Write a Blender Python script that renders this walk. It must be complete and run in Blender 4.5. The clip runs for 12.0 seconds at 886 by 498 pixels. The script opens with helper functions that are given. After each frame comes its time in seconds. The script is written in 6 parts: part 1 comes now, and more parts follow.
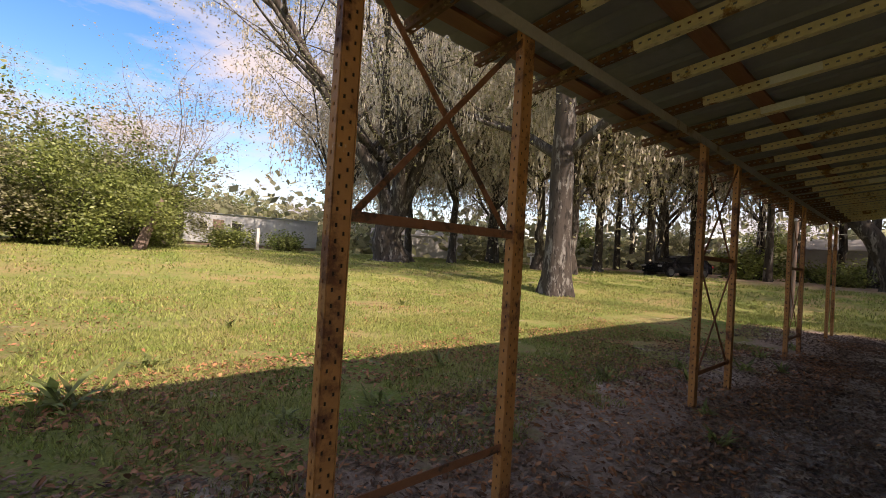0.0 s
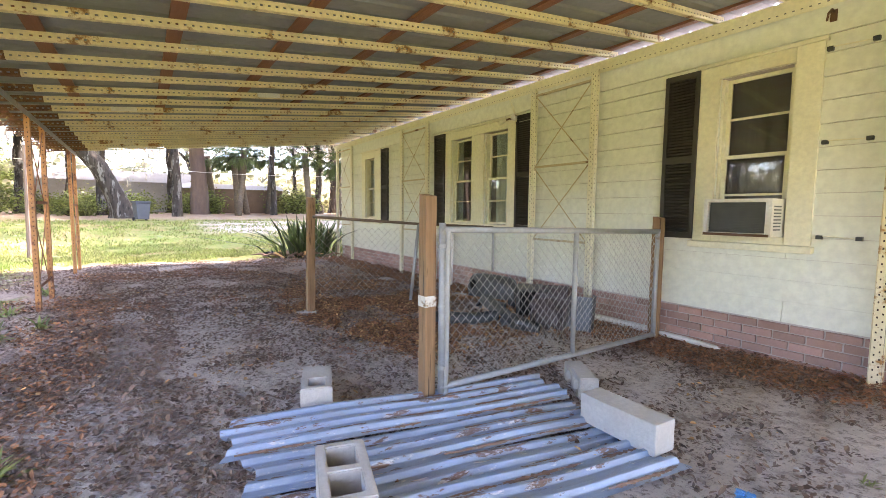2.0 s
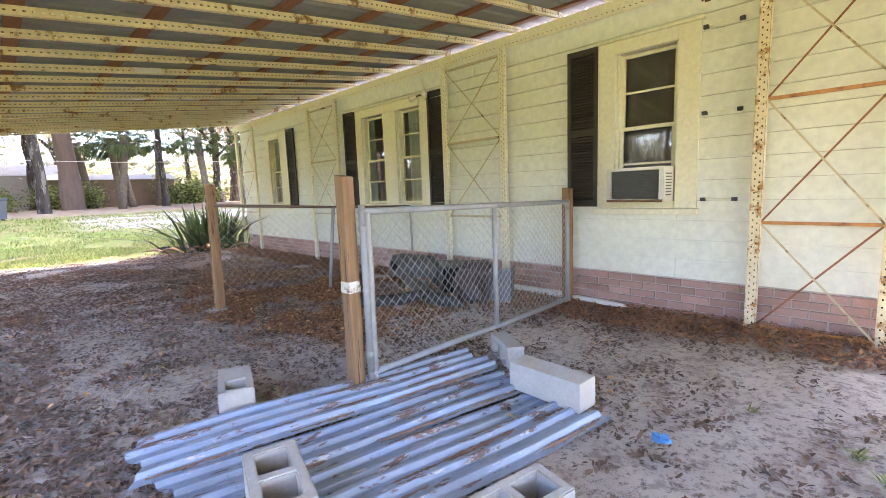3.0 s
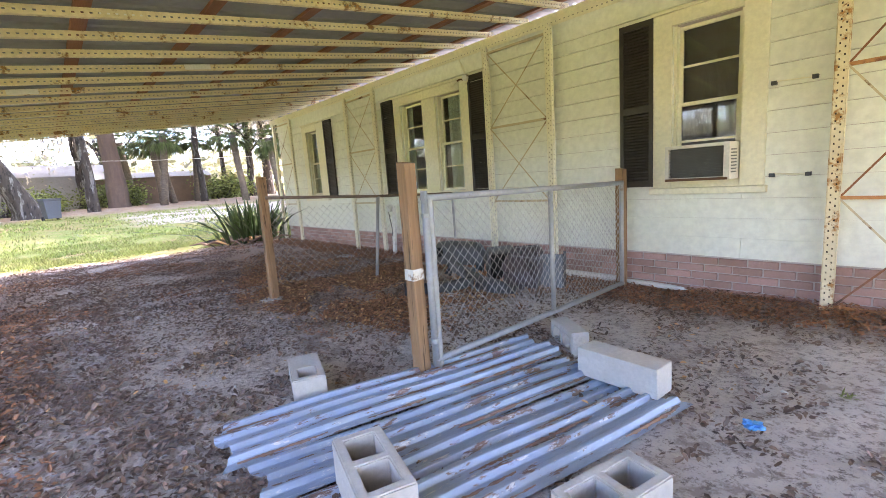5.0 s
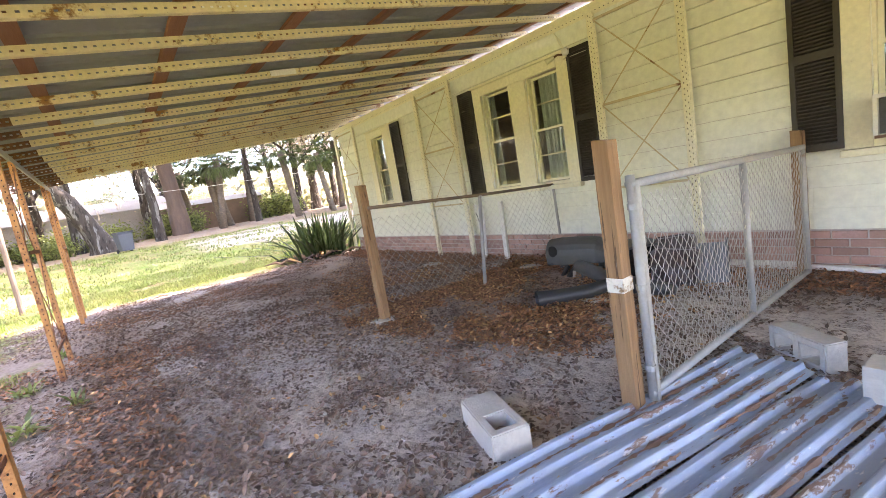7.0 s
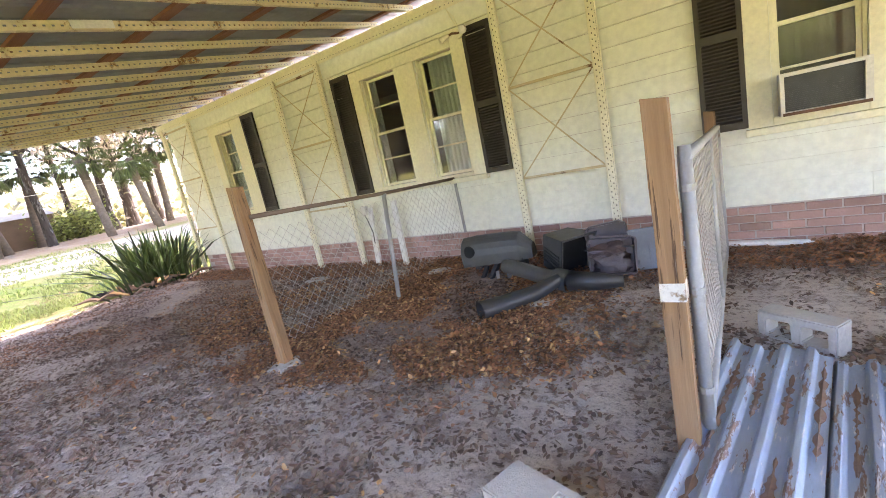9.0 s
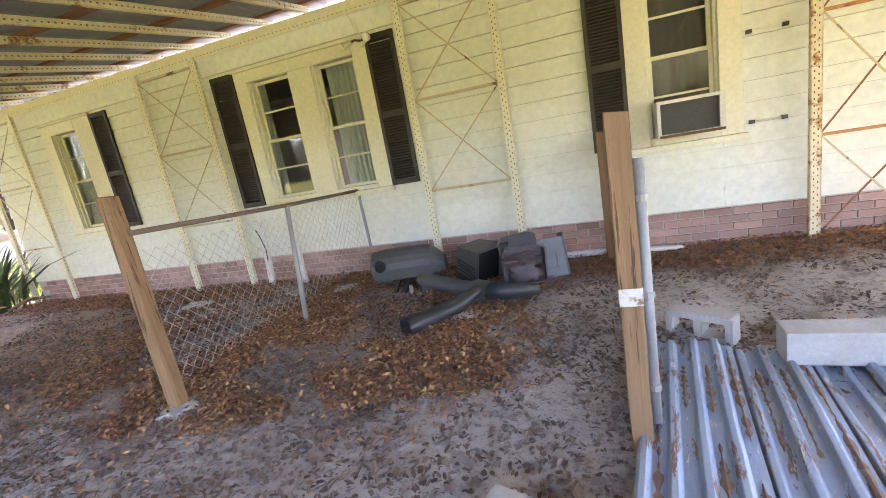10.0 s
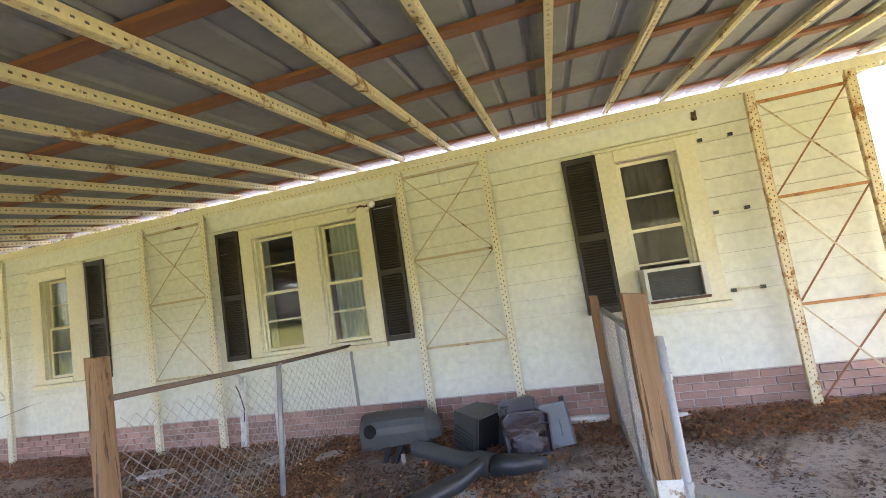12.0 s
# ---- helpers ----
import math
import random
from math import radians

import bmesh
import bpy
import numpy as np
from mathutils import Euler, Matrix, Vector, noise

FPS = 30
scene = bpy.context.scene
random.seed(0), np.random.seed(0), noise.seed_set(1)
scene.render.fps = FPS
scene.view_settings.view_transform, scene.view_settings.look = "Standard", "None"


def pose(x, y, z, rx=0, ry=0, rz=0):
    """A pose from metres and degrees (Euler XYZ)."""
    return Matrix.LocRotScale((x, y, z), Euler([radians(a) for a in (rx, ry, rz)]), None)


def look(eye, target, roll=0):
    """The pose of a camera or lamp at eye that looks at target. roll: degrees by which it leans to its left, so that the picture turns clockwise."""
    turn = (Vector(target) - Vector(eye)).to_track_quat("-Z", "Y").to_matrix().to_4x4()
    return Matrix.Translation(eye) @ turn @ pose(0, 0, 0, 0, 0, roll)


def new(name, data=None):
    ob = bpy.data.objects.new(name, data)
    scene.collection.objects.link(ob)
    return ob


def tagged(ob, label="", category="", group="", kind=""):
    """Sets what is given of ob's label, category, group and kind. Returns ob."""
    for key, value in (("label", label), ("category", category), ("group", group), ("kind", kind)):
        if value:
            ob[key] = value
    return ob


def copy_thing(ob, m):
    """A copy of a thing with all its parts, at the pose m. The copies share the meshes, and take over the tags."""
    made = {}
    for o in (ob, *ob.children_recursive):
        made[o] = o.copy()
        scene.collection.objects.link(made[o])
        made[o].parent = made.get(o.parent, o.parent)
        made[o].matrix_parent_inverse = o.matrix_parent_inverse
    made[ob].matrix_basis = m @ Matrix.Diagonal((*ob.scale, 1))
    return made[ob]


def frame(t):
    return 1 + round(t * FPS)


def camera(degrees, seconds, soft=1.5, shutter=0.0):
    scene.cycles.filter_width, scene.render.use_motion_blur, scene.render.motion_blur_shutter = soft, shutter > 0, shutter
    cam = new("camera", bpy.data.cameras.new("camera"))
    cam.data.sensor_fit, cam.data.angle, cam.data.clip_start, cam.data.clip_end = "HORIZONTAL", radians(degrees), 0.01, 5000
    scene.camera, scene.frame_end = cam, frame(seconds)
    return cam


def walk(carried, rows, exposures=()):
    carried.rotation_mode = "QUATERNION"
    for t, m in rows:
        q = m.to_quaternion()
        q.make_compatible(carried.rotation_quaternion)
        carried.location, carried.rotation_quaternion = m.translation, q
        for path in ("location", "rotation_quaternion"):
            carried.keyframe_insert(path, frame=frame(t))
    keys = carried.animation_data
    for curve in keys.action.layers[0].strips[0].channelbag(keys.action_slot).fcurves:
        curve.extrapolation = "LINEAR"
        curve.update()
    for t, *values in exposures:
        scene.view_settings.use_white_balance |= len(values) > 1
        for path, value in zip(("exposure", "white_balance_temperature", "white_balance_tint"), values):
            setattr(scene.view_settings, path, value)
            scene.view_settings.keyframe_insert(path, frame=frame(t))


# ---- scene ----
cam = camera(89.7, 12.0, soft=0.8)

EXPOSURES = [(0.0, 1.15, 7800, 28), (0.4, 1.55, 7600, 28), (0.7, 2.25, 7400, 29), (1.0, 3.0, 7300, 29), (1.3, 3.5, 7200, 30), (1.7, 3.9, 7000, 31), (2.2, 4.45, 6700, 31), (3.0, 4.45, 6500, 31),
             (5.0, 4.35, 6500, 31), (6.0, 4.4, 7100, 32), (8.5, 4.7, 7000, 33), (10.5, 4.75, 6700, 33), (11.3, 4.75, 6500, 33), (12.0, 4.55, 6500, 33)]
PATH = [
    (0, (0.896, 0.344, 1.073), (2.241, 1.824, 1.106), 3.4),
    (0.3, (1.091, 0.396, 1.093), (2.763, 1.492, 1.099), 0.5),
    (0.5, (1.179, 0.433, 1.089), (2.989, 1.282, 1.075), -1.0),
    (0.7, (1.276, 0.438, 1.089), (3.177, 1.059, 1.05), -0.7),
    (1, (1.399, 0.455, 1.094), (3.382, 0.712, 1.022), -0.1),
    (1.5, (1.564, 0.534, 1.122), (3.513, 0.102, 1.004), 0.5),
    (2, (1.659, 0.641, 1.127), (3.308, -0.478, 0.961), 0.6),
    (2.5, (1.699, 0.64, 1.123), (3.146, -0.723, 0.898), -1.3),
    (3, (1.728, 0.631, 1.126), (3.133, -0.768, 0.864), -2.2),
    (4.8, (1.823, 0.745, 1.136), (3.257, -0.614, 0.825), -3.1),
    (5, (1.895, 0.76, 1.122), (3.383, -0.54, 0.812), -4.1),
    (5.5, (2.15, 0.806, 1.15), (3.761, -0.343, 0.857), -5.7),
    (6, (2.407, 0.917, 1.139), (4.059, -0.175, 0.859), -6.1),
    (6.5, (2.606, 0.984, 1.174), (4.26, -0.105, 0.897), -6.7),
    (6.7, (2.679, 0.982, 1.162), (4.328, -0.115, 0.884), -8.4),
    (8.3, (3.456, 0.897, 1.185), (4.8, -0.536, 0.811), -10.4),
    (8.5, (3.524, 0.903, 1.189), (4.82, -0.571, 0.807), -10.6),
    (9, (3.735, 0.825, 1.19), (4.872, -0.771, 0.788), -12.0),
    (9.5, (3.878, 0.807, 1.197), (4.876, -0.876, 0.781), -11.9),
    (10, (4.061, 0.848, 1.22), (4.714, -0.989, 0.775), -10.3),
    (10.5, (4.15, 0.856, 1.212), (4.785, -0.993, 0.79), -10.4),
    (11, (4.186, 0.868, 1.222), (4.822, -0.987, 0.825), -9.7),
    (11.5, (4.189, 0.822, 1.244), (4.781, -1.084, 1.116), -9.3),
    (12, (4.196, 0.875, 1.337), (4.677, -1.057, 1.523), -8.7),
]
walk(cam, [(t, look(eye, target, roll)) for t, eye, target, roll in PATH], exposures=EXPOSURES)
# ---------------- world, sun, exposure ----------------
SUN_ELEV, SUN_AZ = 45.0, 0.0   # light travels towards +y
world = bpy.data.worlds.new("sky")
scene.world = world
world.use_nodes = True
wn, wl = world.node_tree.nodes, world.node_tree.links
wn.clear()
w_out = wn.new("ShaderNodeOutputWorld")
w_bg = wn.new("ShaderNodeBackground")
w_sky = wn.new("ShaderNodeTexSky")
w_sky.sky_type = "NISHITA"
w_sky.sun_disc = False
w_sky.sun_elevation = radians(SUN_ELEV)
w_sky.sun_rotation = radians(180)
w_sky.air_density, w_sky.dust_density, w_sky.ozone_density = 1.0, 0.6, 1.5
w_co = wn.new("ShaderNodeTexCoord")
w_map = wn.new("ShaderNodeMapping")
w_map.inputs["Scale"].default_value = (1.6, 1.6, 5.0)
w_cl = wn.new("ShaderNodeTexNoise")
w_cl.inputs["Scale"].default_value = 1.7
w_cl.inputs["Detail"].default_value = 9
w_cl.inputs["Roughness"].default_value = 0.58
w_rp = wn.new("ShaderNodeValToRGB")
w_rp.color_ramp.elements[0].position, w_rp.color_ramp.elements[1].position = 0.42, 0.60
w_mix = wn.new("ShaderNodeMixRGB")
w_mix.inputs[2].default_value = (2.5, 2.6, 2.85, 1)
wl.new(w_co.outputs["Generated"], w_map.inputs["Vector"])
wl.new(w_map.outputs["Vector"], w_cl.inputs["Vector"])
wl.new(w_cl.outputs["Fac"], w_rp.inputs["Fac"])
wl.new(w_rp.outputs["Color"], w_mix.inputs[0])
w_hsv = wn.new("ShaderNodeHueSaturation")
w_hsv.inputs["Saturation"].default_value, w_hsv.inputs["Value"].default_value = 1.4, 0.8
wl.new(w_sky.outputs["Color"], w_hsv.inputs["Color"])
wl.new(w_hsv.outputs["Color"], w_mix.inputs[1])
wl.new(w_mix.outputs["Color"], w_bg.inputs["Color"])
w_bg.inputs["Strength"].default_value = 0.15
wl.new(w_bg.outputs["Background"], w_out.inputs["Surface"])

sun = new("sun", bpy.data.lights.new("sun", "SUN"))
sun.data.energy, sun.data.angle, sun.data.color = 3.5, radians(0.55), (1.0, 0.94, 0.84)
sun.matrix_world = look((0, -20 * math.cos(radians(SUN_ELEV)), 20 * math.sin(radians(SUN_ELEV))), (0, 0, 0))

# ---------------- materials ----------------


def lerp3(a, b, f):
    return tuple(a[i] * (1 - f) + b[i] * f for i in range(3))


def surf(name, c1, c2, scale=8.0, rough=0.7, metal=0.0, bump=0.2, bscale=60.0, spots=None, spot_scale=6.0, spot_at=0.6,
         spot_soft=0.08, stretch=(1, 1, 1), vary=0.0, spec=0.5, spots2=None, spot2_scale=25.0, spot2_at=0.66, trans=0.0, island=0.0, local=False):
    """Two-scale procedural paint: a broad colour variation, up to two kinds of stain, fine relief."""
    m = bpy.data.materials.new(name)
    m.use_nodes = True
    nt, nd = m.node_tree.links, m.node_tree.nodes
    b = nd["Principled BSDF"]
    tc = nd.new("ShaderNodeTexCoord")
    mp = nd.new("ShaderNodeMapping")
    mp.inputs["Scale"].default_value = stretch
    geo = nd.new("ShaderNodeNewGeometry")
    nt.new(tc.outputs["Object"] if local else geo.outputs["Position"], mp.inputs["Vector"])

    def noise_tex(s, detail=5, r=0.6):
        n = nd.new("ShaderNodeTexNoise")
        n.inputs["Scale"].default_value, n.inputs["Detail"].default_value, n.inputs["Roughness"].default_value = s, detail, r
        nt.new(mp.outputs["Vector"], n.inputs["Vector"])
        return n.outputs["Fac"]

    def ramp(fac, a, z):
        r = nd.new("ShaderNodeMapRange")
        r.inputs["From Min"].default_value, r.inputs["From Max"].default_value = a, z
        nt.new(fac, r.inputs["Value"])
        return r.outputs["Result"]

    def mix(fac, a, z):
        x = nd.new("ShaderNodeMixRGB")
        if isinstance(fac, float):
            x.inputs[0].default_value = fac
        else:
            nt.new(fac, x.inputs[0])
        for i, v in ((1, a), (2, z)):
            if isinstance(v, tuple):
                x.inputs[i].default_value = (*v, 1)
            else:
                nt.new(v, x.inputs[i])
        return x.outputs["Color"]

    col = mix(ramp(noise_tex(scale), 0.3, 0.7), c1, c2)
    col = mix(ramp(noise_tex(scale * 7, 3), 0.35, 0.75), col, mix(0.5, lerp3(c1, c2, 0.5), lerp3(c1, (0, 0, 0), 0.35)))
    rg = None
    if spots:
        f = ramp(noise_tex(spot_scale, 8, 0.68), spot_at, spot_at + spot_soft)
        col = mix(f, col, mix(ramp(noise_tex(spot_scale * 5), 0.3, 0.7), spots, lerp3(spots, (0, 0, 0), 0.45)))
        rg = f
    if spots2:
        col = mix(ramp(noise_tex(spot2_scale, 6, 0.65), spot2_at, spot2_at + 0.06), col, spots2)
    if vary:
        oi = nd.new("ShaderNodeObjectInfo")
        hsv = nd.new("ShaderNodeHueSaturation")
        r = nd.new("ShaderNodeMapRange")
        r.inputs["To Min"].default_value, r.inputs["To Max"].default_value = 1 - vary, 1 + vary
        nt.new(oi.outputs["Random"], r.inputs["Value"])
        nt.new(r.outputs["Result"], hsv.inputs["Value"])
        nt.new(col, hsv.inputs["Color"])
        col = hsv.outputs["Color"]
    if island:
        hsv = nd.new("ShaderNodeHueSaturation")
        r = nd.new("ShaderNodeMapRange")
        r.inputs["To Min"].default_value, r.inputs["To Max"].default_value = 1 - island, 1 + island
        nt.new(geo.outputs["Random Per Island"], r.inputs["Value"])
        nt.new(r.outputs["Result"], hsv.inputs["Value"])
        nt.new(col, hsv.inputs["Color"])
        col = hsv.outputs["Color"]
    nt.new(col, b.inputs["Base Color"])
    b.inputs["Metallic"].default_value = metal
    b.inputs["Specular IOR Level"].default_value = spec
    rr = nd.new("ShaderNodeMapRange")
    rr.inputs["To Min"].default_value, rr.inputs["To Max"].default_value = max(0.02, rough - 0.12), min(1, rough + 0.12)
    nt.new(noise_tex(scale * 3, 4), rr.inputs["Value"])
    nt.new(rr.outputs["Result"], b.inputs["Roughness"])
    if rg is not None and metal > 0:
        inv = nd.new("ShaderNodeMath")
        inv.operation = "MULTIPLY_ADD"
        inv.inputs[1].default_value, inv.inputs[2].default_value = -metal, metal
        nt.new(rg, inv.inputs[0])
        nt.new(inv.outputs[0], b.inputs["Metallic"])
    if bump:
        bp = nd.new("ShaderNodeBump")
        bp.inputs["Strength"].default_value = bump
        bp.inputs["Distance"].default_value = 0.01
        nt.new(noise_tex(bscale, 6, 0.7), bp.inputs["Height"])
        nt.new(bp.outputs["Normal"], b.inputs["Normal"])
    if trans:
        out = nd["Material Output"]
        tr = nd.new("ShaderNodeBsdfTranslucent")
        nt.new(col, tr.inputs["Color"])
        mx = nd.new("ShaderNodeMixShader")
        mx.inputs[0].default_value = trans
        nt.new(b.outputs[0], mx.inputs[1])
        nt.new(tr.outputs[0], mx.inputs[2])
        nt.new(mx.outputs[0], out.inputs["Surface"])
    return m


M_SIDING = surf("siding_paint", (0.765, 0.775, 0.68), (0.72, 0.725, 0.62), 2.2, 0.55, bump=0.05, bscale=45, spots=(0.46, 0.42, 0.31), spot_scale=2.6, spot_at=0.72, spot_soft=0.25, spots2=(0.40, 0.35, 0.26), spot2_scale=14, spot2_at=0.83)
M_TRIM = surf("trim_paint", (0.78, 0.75, 0.58), (0.72, 0.68, 0.50), 4, 0.5, bump=0.15, bscale=50, spots=(0.38, 0.26, 0.13), spot_scale=5, spot_at=0.68, spot_soft=0.08)
M_BRICK = surf("brick", (0.46, 0.285, 0.24), (0.37, 0.22, 0.18), 9, 0.85, bump=0.5, bscale=90, vary=0.24, spots=(0.50, 0.40, 0.35), spot_scale=5, spot_at=0.62, spot_soft=0.2)
M_MORTAR = surf("mortar", (0.56, 0.50, 0.45), (0.46, 0.40, 0.36), 12, 0.95, bump=0.5, bscale=120)
M_CREAM = surf("cream_steel", (0.80, 0.77, 0.60), (0.74, 0.69, 0.50), 5, 0.5, bump=0.15, bscale=60, spots=(0.38, 0.22, 0.09), spot_scale=7, spot_at=0.69, spot_soft=0.05, spots2=(0.18, 0.09, 0.05), spot2_scale=30, spot2_at=0.72)
M_RAFTER = surf("rafter_paint", (0.74, 0.65, 0.42), (0.64, 0.54, 0.32), 5, 0.55, bump=0.2, bscale=60, spots=(0.33, 0.16, 0.05), spot_scale=5, spot_at=0.57, spot_soft=0.06, spots2=(0.13, 0.06, 0.03), spot2_scale=22, spot2_at=0.67)
M_TAILRUST = surf("rusted_through_steel", (0.22, 0.10, 0.04), (0.09, 0.045, 0.028), 12, 0.85, bump=0.6, bscale=60, spots=(0.50, 0.38, 0.18), spot_scale=9, spot_at=0.58)
M_POST = surf("orange_steel", (0.52, 0.23, 0.06), (0.42, 0.20, 0.08), 4, 0.6, bump=0.25, bscale=70, spots=(0.20, 0.07, 0.03), spot_scale=6, spot_at=0.52, spot_soft=0.1, spots2=(0.55, 0.45, 0.33), spot2_scale=9, spot2_at=0.66)
M_WALLRUST = surf("rusting_cream_steel", (0.78, 0.70, 0.48), (0.68, 0.56, 0.33), 5, 0.6, bump=0.25, bscale=70, spots=(0.46, 0.21, 0.05), spot_scale=9, spot_at=0.53, spot_soft=0.08, spots2=(0.20, 0.085, 0.035), spot2_scale=24, spot2_at=0.62)
M_OLDBRACE = surf("stained_cream_steel", (0.62, 0.54, 0.36), (0.46, 0.36, 0.21), 6, 0.6, bump=0.2, bscale=60, spots=(0.20, 0.095, 0.04), spot_scale=5, spot_at=0.56, spot_soft=0.06)
M_BRACE = surf("rusty_brace", (0.30, 0.12, 0.05), (0.20, 0.08, 0.04), 9, 0.75, bump=0.4, bscale=80, spots=(0.10, 0.05, 0.03), spot_scale=9, spot_at=0.55)
# Near-black rust brown that paints the shade inside the uprights.
M_CORESHADE = surf("rust_tinted_core_shade", (0.045, 0.024, 0.014), (0.025, 0.014, 0.010), 9, 0.9, bump=0.3)
M_BEAM = surf("grey_beam", (0.36, 0.33, 0.29), (0.26, 0.23, 0.20), 6, 0.7, bump=0.2, spots=(0.20, 0.12, 0.07), spot_scale=5, spot_at=0.6)
M_PURLIN = surf("red_wood", (0.28, 0.115, 0.06), (0.18, 0.075, 0.042), 5, 0.7, bump=0.3, bscale=40, stretch=(0.25, 3, 3), vary=0.15)
M_ROOF = surf("roof_sheet", (0.27, 0.28, 0.295), (0.21, 0.215, 0.225), 2.5, 0.75, metal=0.0, bump=0.1, spots=(0.17, 0.14, 0.115), spot_scale=3, spot_at=0.66, spot_soft=0.15)
# The blue of the first colour paints in the sky's reflection on the metal.
M_SHEET = surf("galvanised_sheet", (0.34, 0.44, 0.59), (0.29, 0.325, 0.37), 3.0, 0.5, metal=0.25, bump=0.3, bscale=50, spots=(0.23, 0.14, 0.105), spot_scale=7, spot_at=0.57, spot_soft=0.03, stretch=(3.0, 0.6, 1), spots2=(0.58, 0.57, 0.56), spot2_scale=15, spot2_at=0.60, vary=0.15, local=True)
M_BLOCK = surf("concrete_block", (0.56, 0.53, 0.48), (0.44, 0.41, 0.36), 7, 0.92, bump=0.6, bscale=110, spots=(0.30, 0.27, 0.23), spot_scale=8, spot_at=0.66, spot_soft=0.15, vary=0.1)
M_WOOD = surf("treated_wood", (0.37, 0.215, 0.105), (0.17, 0.09, 0.042), 5, 0.75, bump=0.4, bscale=26, stretch=(7, 7, 0.3), spots=(0.11, 0.056, 0.026), spot_scale=4, spot_at=0.57, spot_soft=0.04, spots2=(0.40, 0.34, 0.27), spot2_scale=2.0, spot2_at=0.64)
M_WHITE = surf("white_paint", (0.78, 0.77, 0.74), (0.66, 0.65, 0.60), 8, 0.6, bump=0.2, spots=(0.45, 0.36, 0.26), spot_scale=7, spot_at=0.66)
M_BAND = surf("smeared_white_paint", (0.74, 0.72, 0.66), (0.60, 0.56, 0.48), 14, 0.7, bump=0.2, spots=(0.33, 0.21, 0.11), spot_scale=22, spot_at=0.52, spot_soft=0.1)
M_GALV = surf("galvanised_pipe", (0.40, 0.40, 0.39), (0.30, 0.30, 0.29), 9, 0.6, metal=0.3, bump=0.15, spots=(0.30, 0.22, 0.15), spot_scale=6, spot_at=0.64)
M_WIRE = surf("wire", (0.58, 0.56, 0.51), (0.42, 0.38, 0.33), 8, 0.5, metal=0.25, bump=0.0)
M_SHUT = surf("shutter_plastic", (0.040, 0.034, 0.030), (0.028, 0.024, 0.022), 6, 0.5, bump=0.1, spots=(0.09, 0.075, 0.06), spot_scale=8, spot_at=0.68)
M_BLACKP = surf("black_plastic", (0.036, 0.038, 0.041), (0.024, 0.026, 0.028), 6, 0.42, bump=0.1, spots=(0.14, 0.125, 0.11), spot_scale=7, spot_at=0.60, spot_soft=0.2)
M_DKGREY = surf("dark_grey_plastic", (0.080, 0.083, 0.080), (0.055, 0.058, 0.055), 5, 0.5, bump=0.1, spots=(0.15, 0.13, 0.105), spot_scale=7, spot_at=0.60, spot_soft=0.2)
M_BAG = surf("dark_bag", (0.050, 0.034, 0.034), (0.075, 0.052, 0.054), 9, 0.38, bump=0.4, bscale=35, spots=(0.15, 0.125, 0.128), spot_scale=10, spot_at=0.62)
M_GREYBOX = surf("grey_plastic", (0.13, 0.145, 0.165), (0.09, 0.10, 0.112), 6, 0.5, bump=0.1, spots=(0.28, 0.26, 0.23), spot_scale=8, spot_at=0.6)
M_INSIDE = surf("plaster", (0.35, 0.33, 0.30), (0.28, 0.26, 0.24), 3, 0.9, bump=0.1)
M_BLIND = surf("brown_sheeting", (0.15, 0.135, 0.115), (0.10, 0.09, 0.078), 3, 0.6, bump=0.15, bscale=12)
M_CURTAIN = surf("curtain", (0.80, 0.88, 0.84), (0.72, 0.80, 0.76), 4, 0.9, bump=0.1, trans=0.25)
M_SHINGLE = surf("roofing_felt", (0.20, 0.19, 0.18), (0.14, 0.135, 0.13), 6, 0.9, bump=0.4)
M_ACW = surf("ac_white", (0.70, 0.67, 0.60), (0.60, 0.57, 0.50), 8, 0.5, bump=0.05, spots=(0.34, 0.22, 0.12), spot_scale=9, spot_at=0.66)
# The pale spots paint glare into the grille colour.
M_ACD = surf("ac_grille", (0.10, 0.10, 0.095), (0.06, 0.06, 0.058), 14, 0.5, bump=0.2, spots=(0.26, 0.25, 0.23), spot_scale=7, spot_at=0.62)
M_BARK = surf("oak_bark", (0.075, 0.062, 0.050), (0.026, 0.021, 0.017), 3.5, 0.95, bump=1.0, bscale=10, stretch=(1.8, 1.8, 0.5), spots=(0.22, 0.215, 0.195), spot_scale=2.4, spot_at=0.53, spot_soft=0.05, spots2=(0.018, 0.015, 0.012), spot2_scale=5, spot2_at=0.55)
M_TWIG = surf("pale_twig_bark", (0.26, 0.225, 0.185), (0.17, 0.145, 0.12), 4, 0.9, bump=0.4)
M_PBARK = surf("pine_bark", (0.20, 0.145, 0.115), (0.12, 0.088, 0.072), 4, 0.95, bump=0.9, bscale=12, stretch=(1.4, 1.4, 0.4))
M_LEAF = surf("oak_leaf", (0.25, 0.275, 0.13), (0.42, 0.395, 0.26), 1.2, 0.6, bump=0, island=0.55, trans=0.5)
M_LEAF2 = surf("shrub_leaf", (0.16, 0.225, 0.055), (0.26, 0.28, 0.095), 0.8, 0.5, bump=0, island=0.6, trans=0.4)
M_DRYLEAF = surf("bare_twig_leaf", (0.52, 0.46, 0.35), (0.40, 0.35, 0.25), 1.5, 0.8, bump=0, island=0.4, trans=0.4)
M_MOSS = surf("hanging_moss", (0.70, 0.66, 0.56), (0.55, 0.52, 0.44), 1.5, 0.95, bump=0, island=0.35, trans=0.5)
M_PALMBARK = surf("palm_bark", (0.19, 0.155, 0.115), (0.085, 0.068, 0.052), 5, 0.95, bump=1.0, bscale=9, stretch=(1.2, 1.2, 2.2), spots=(0.27, 0.22, 0.16), spot_scale=6, spot_at=0.58)
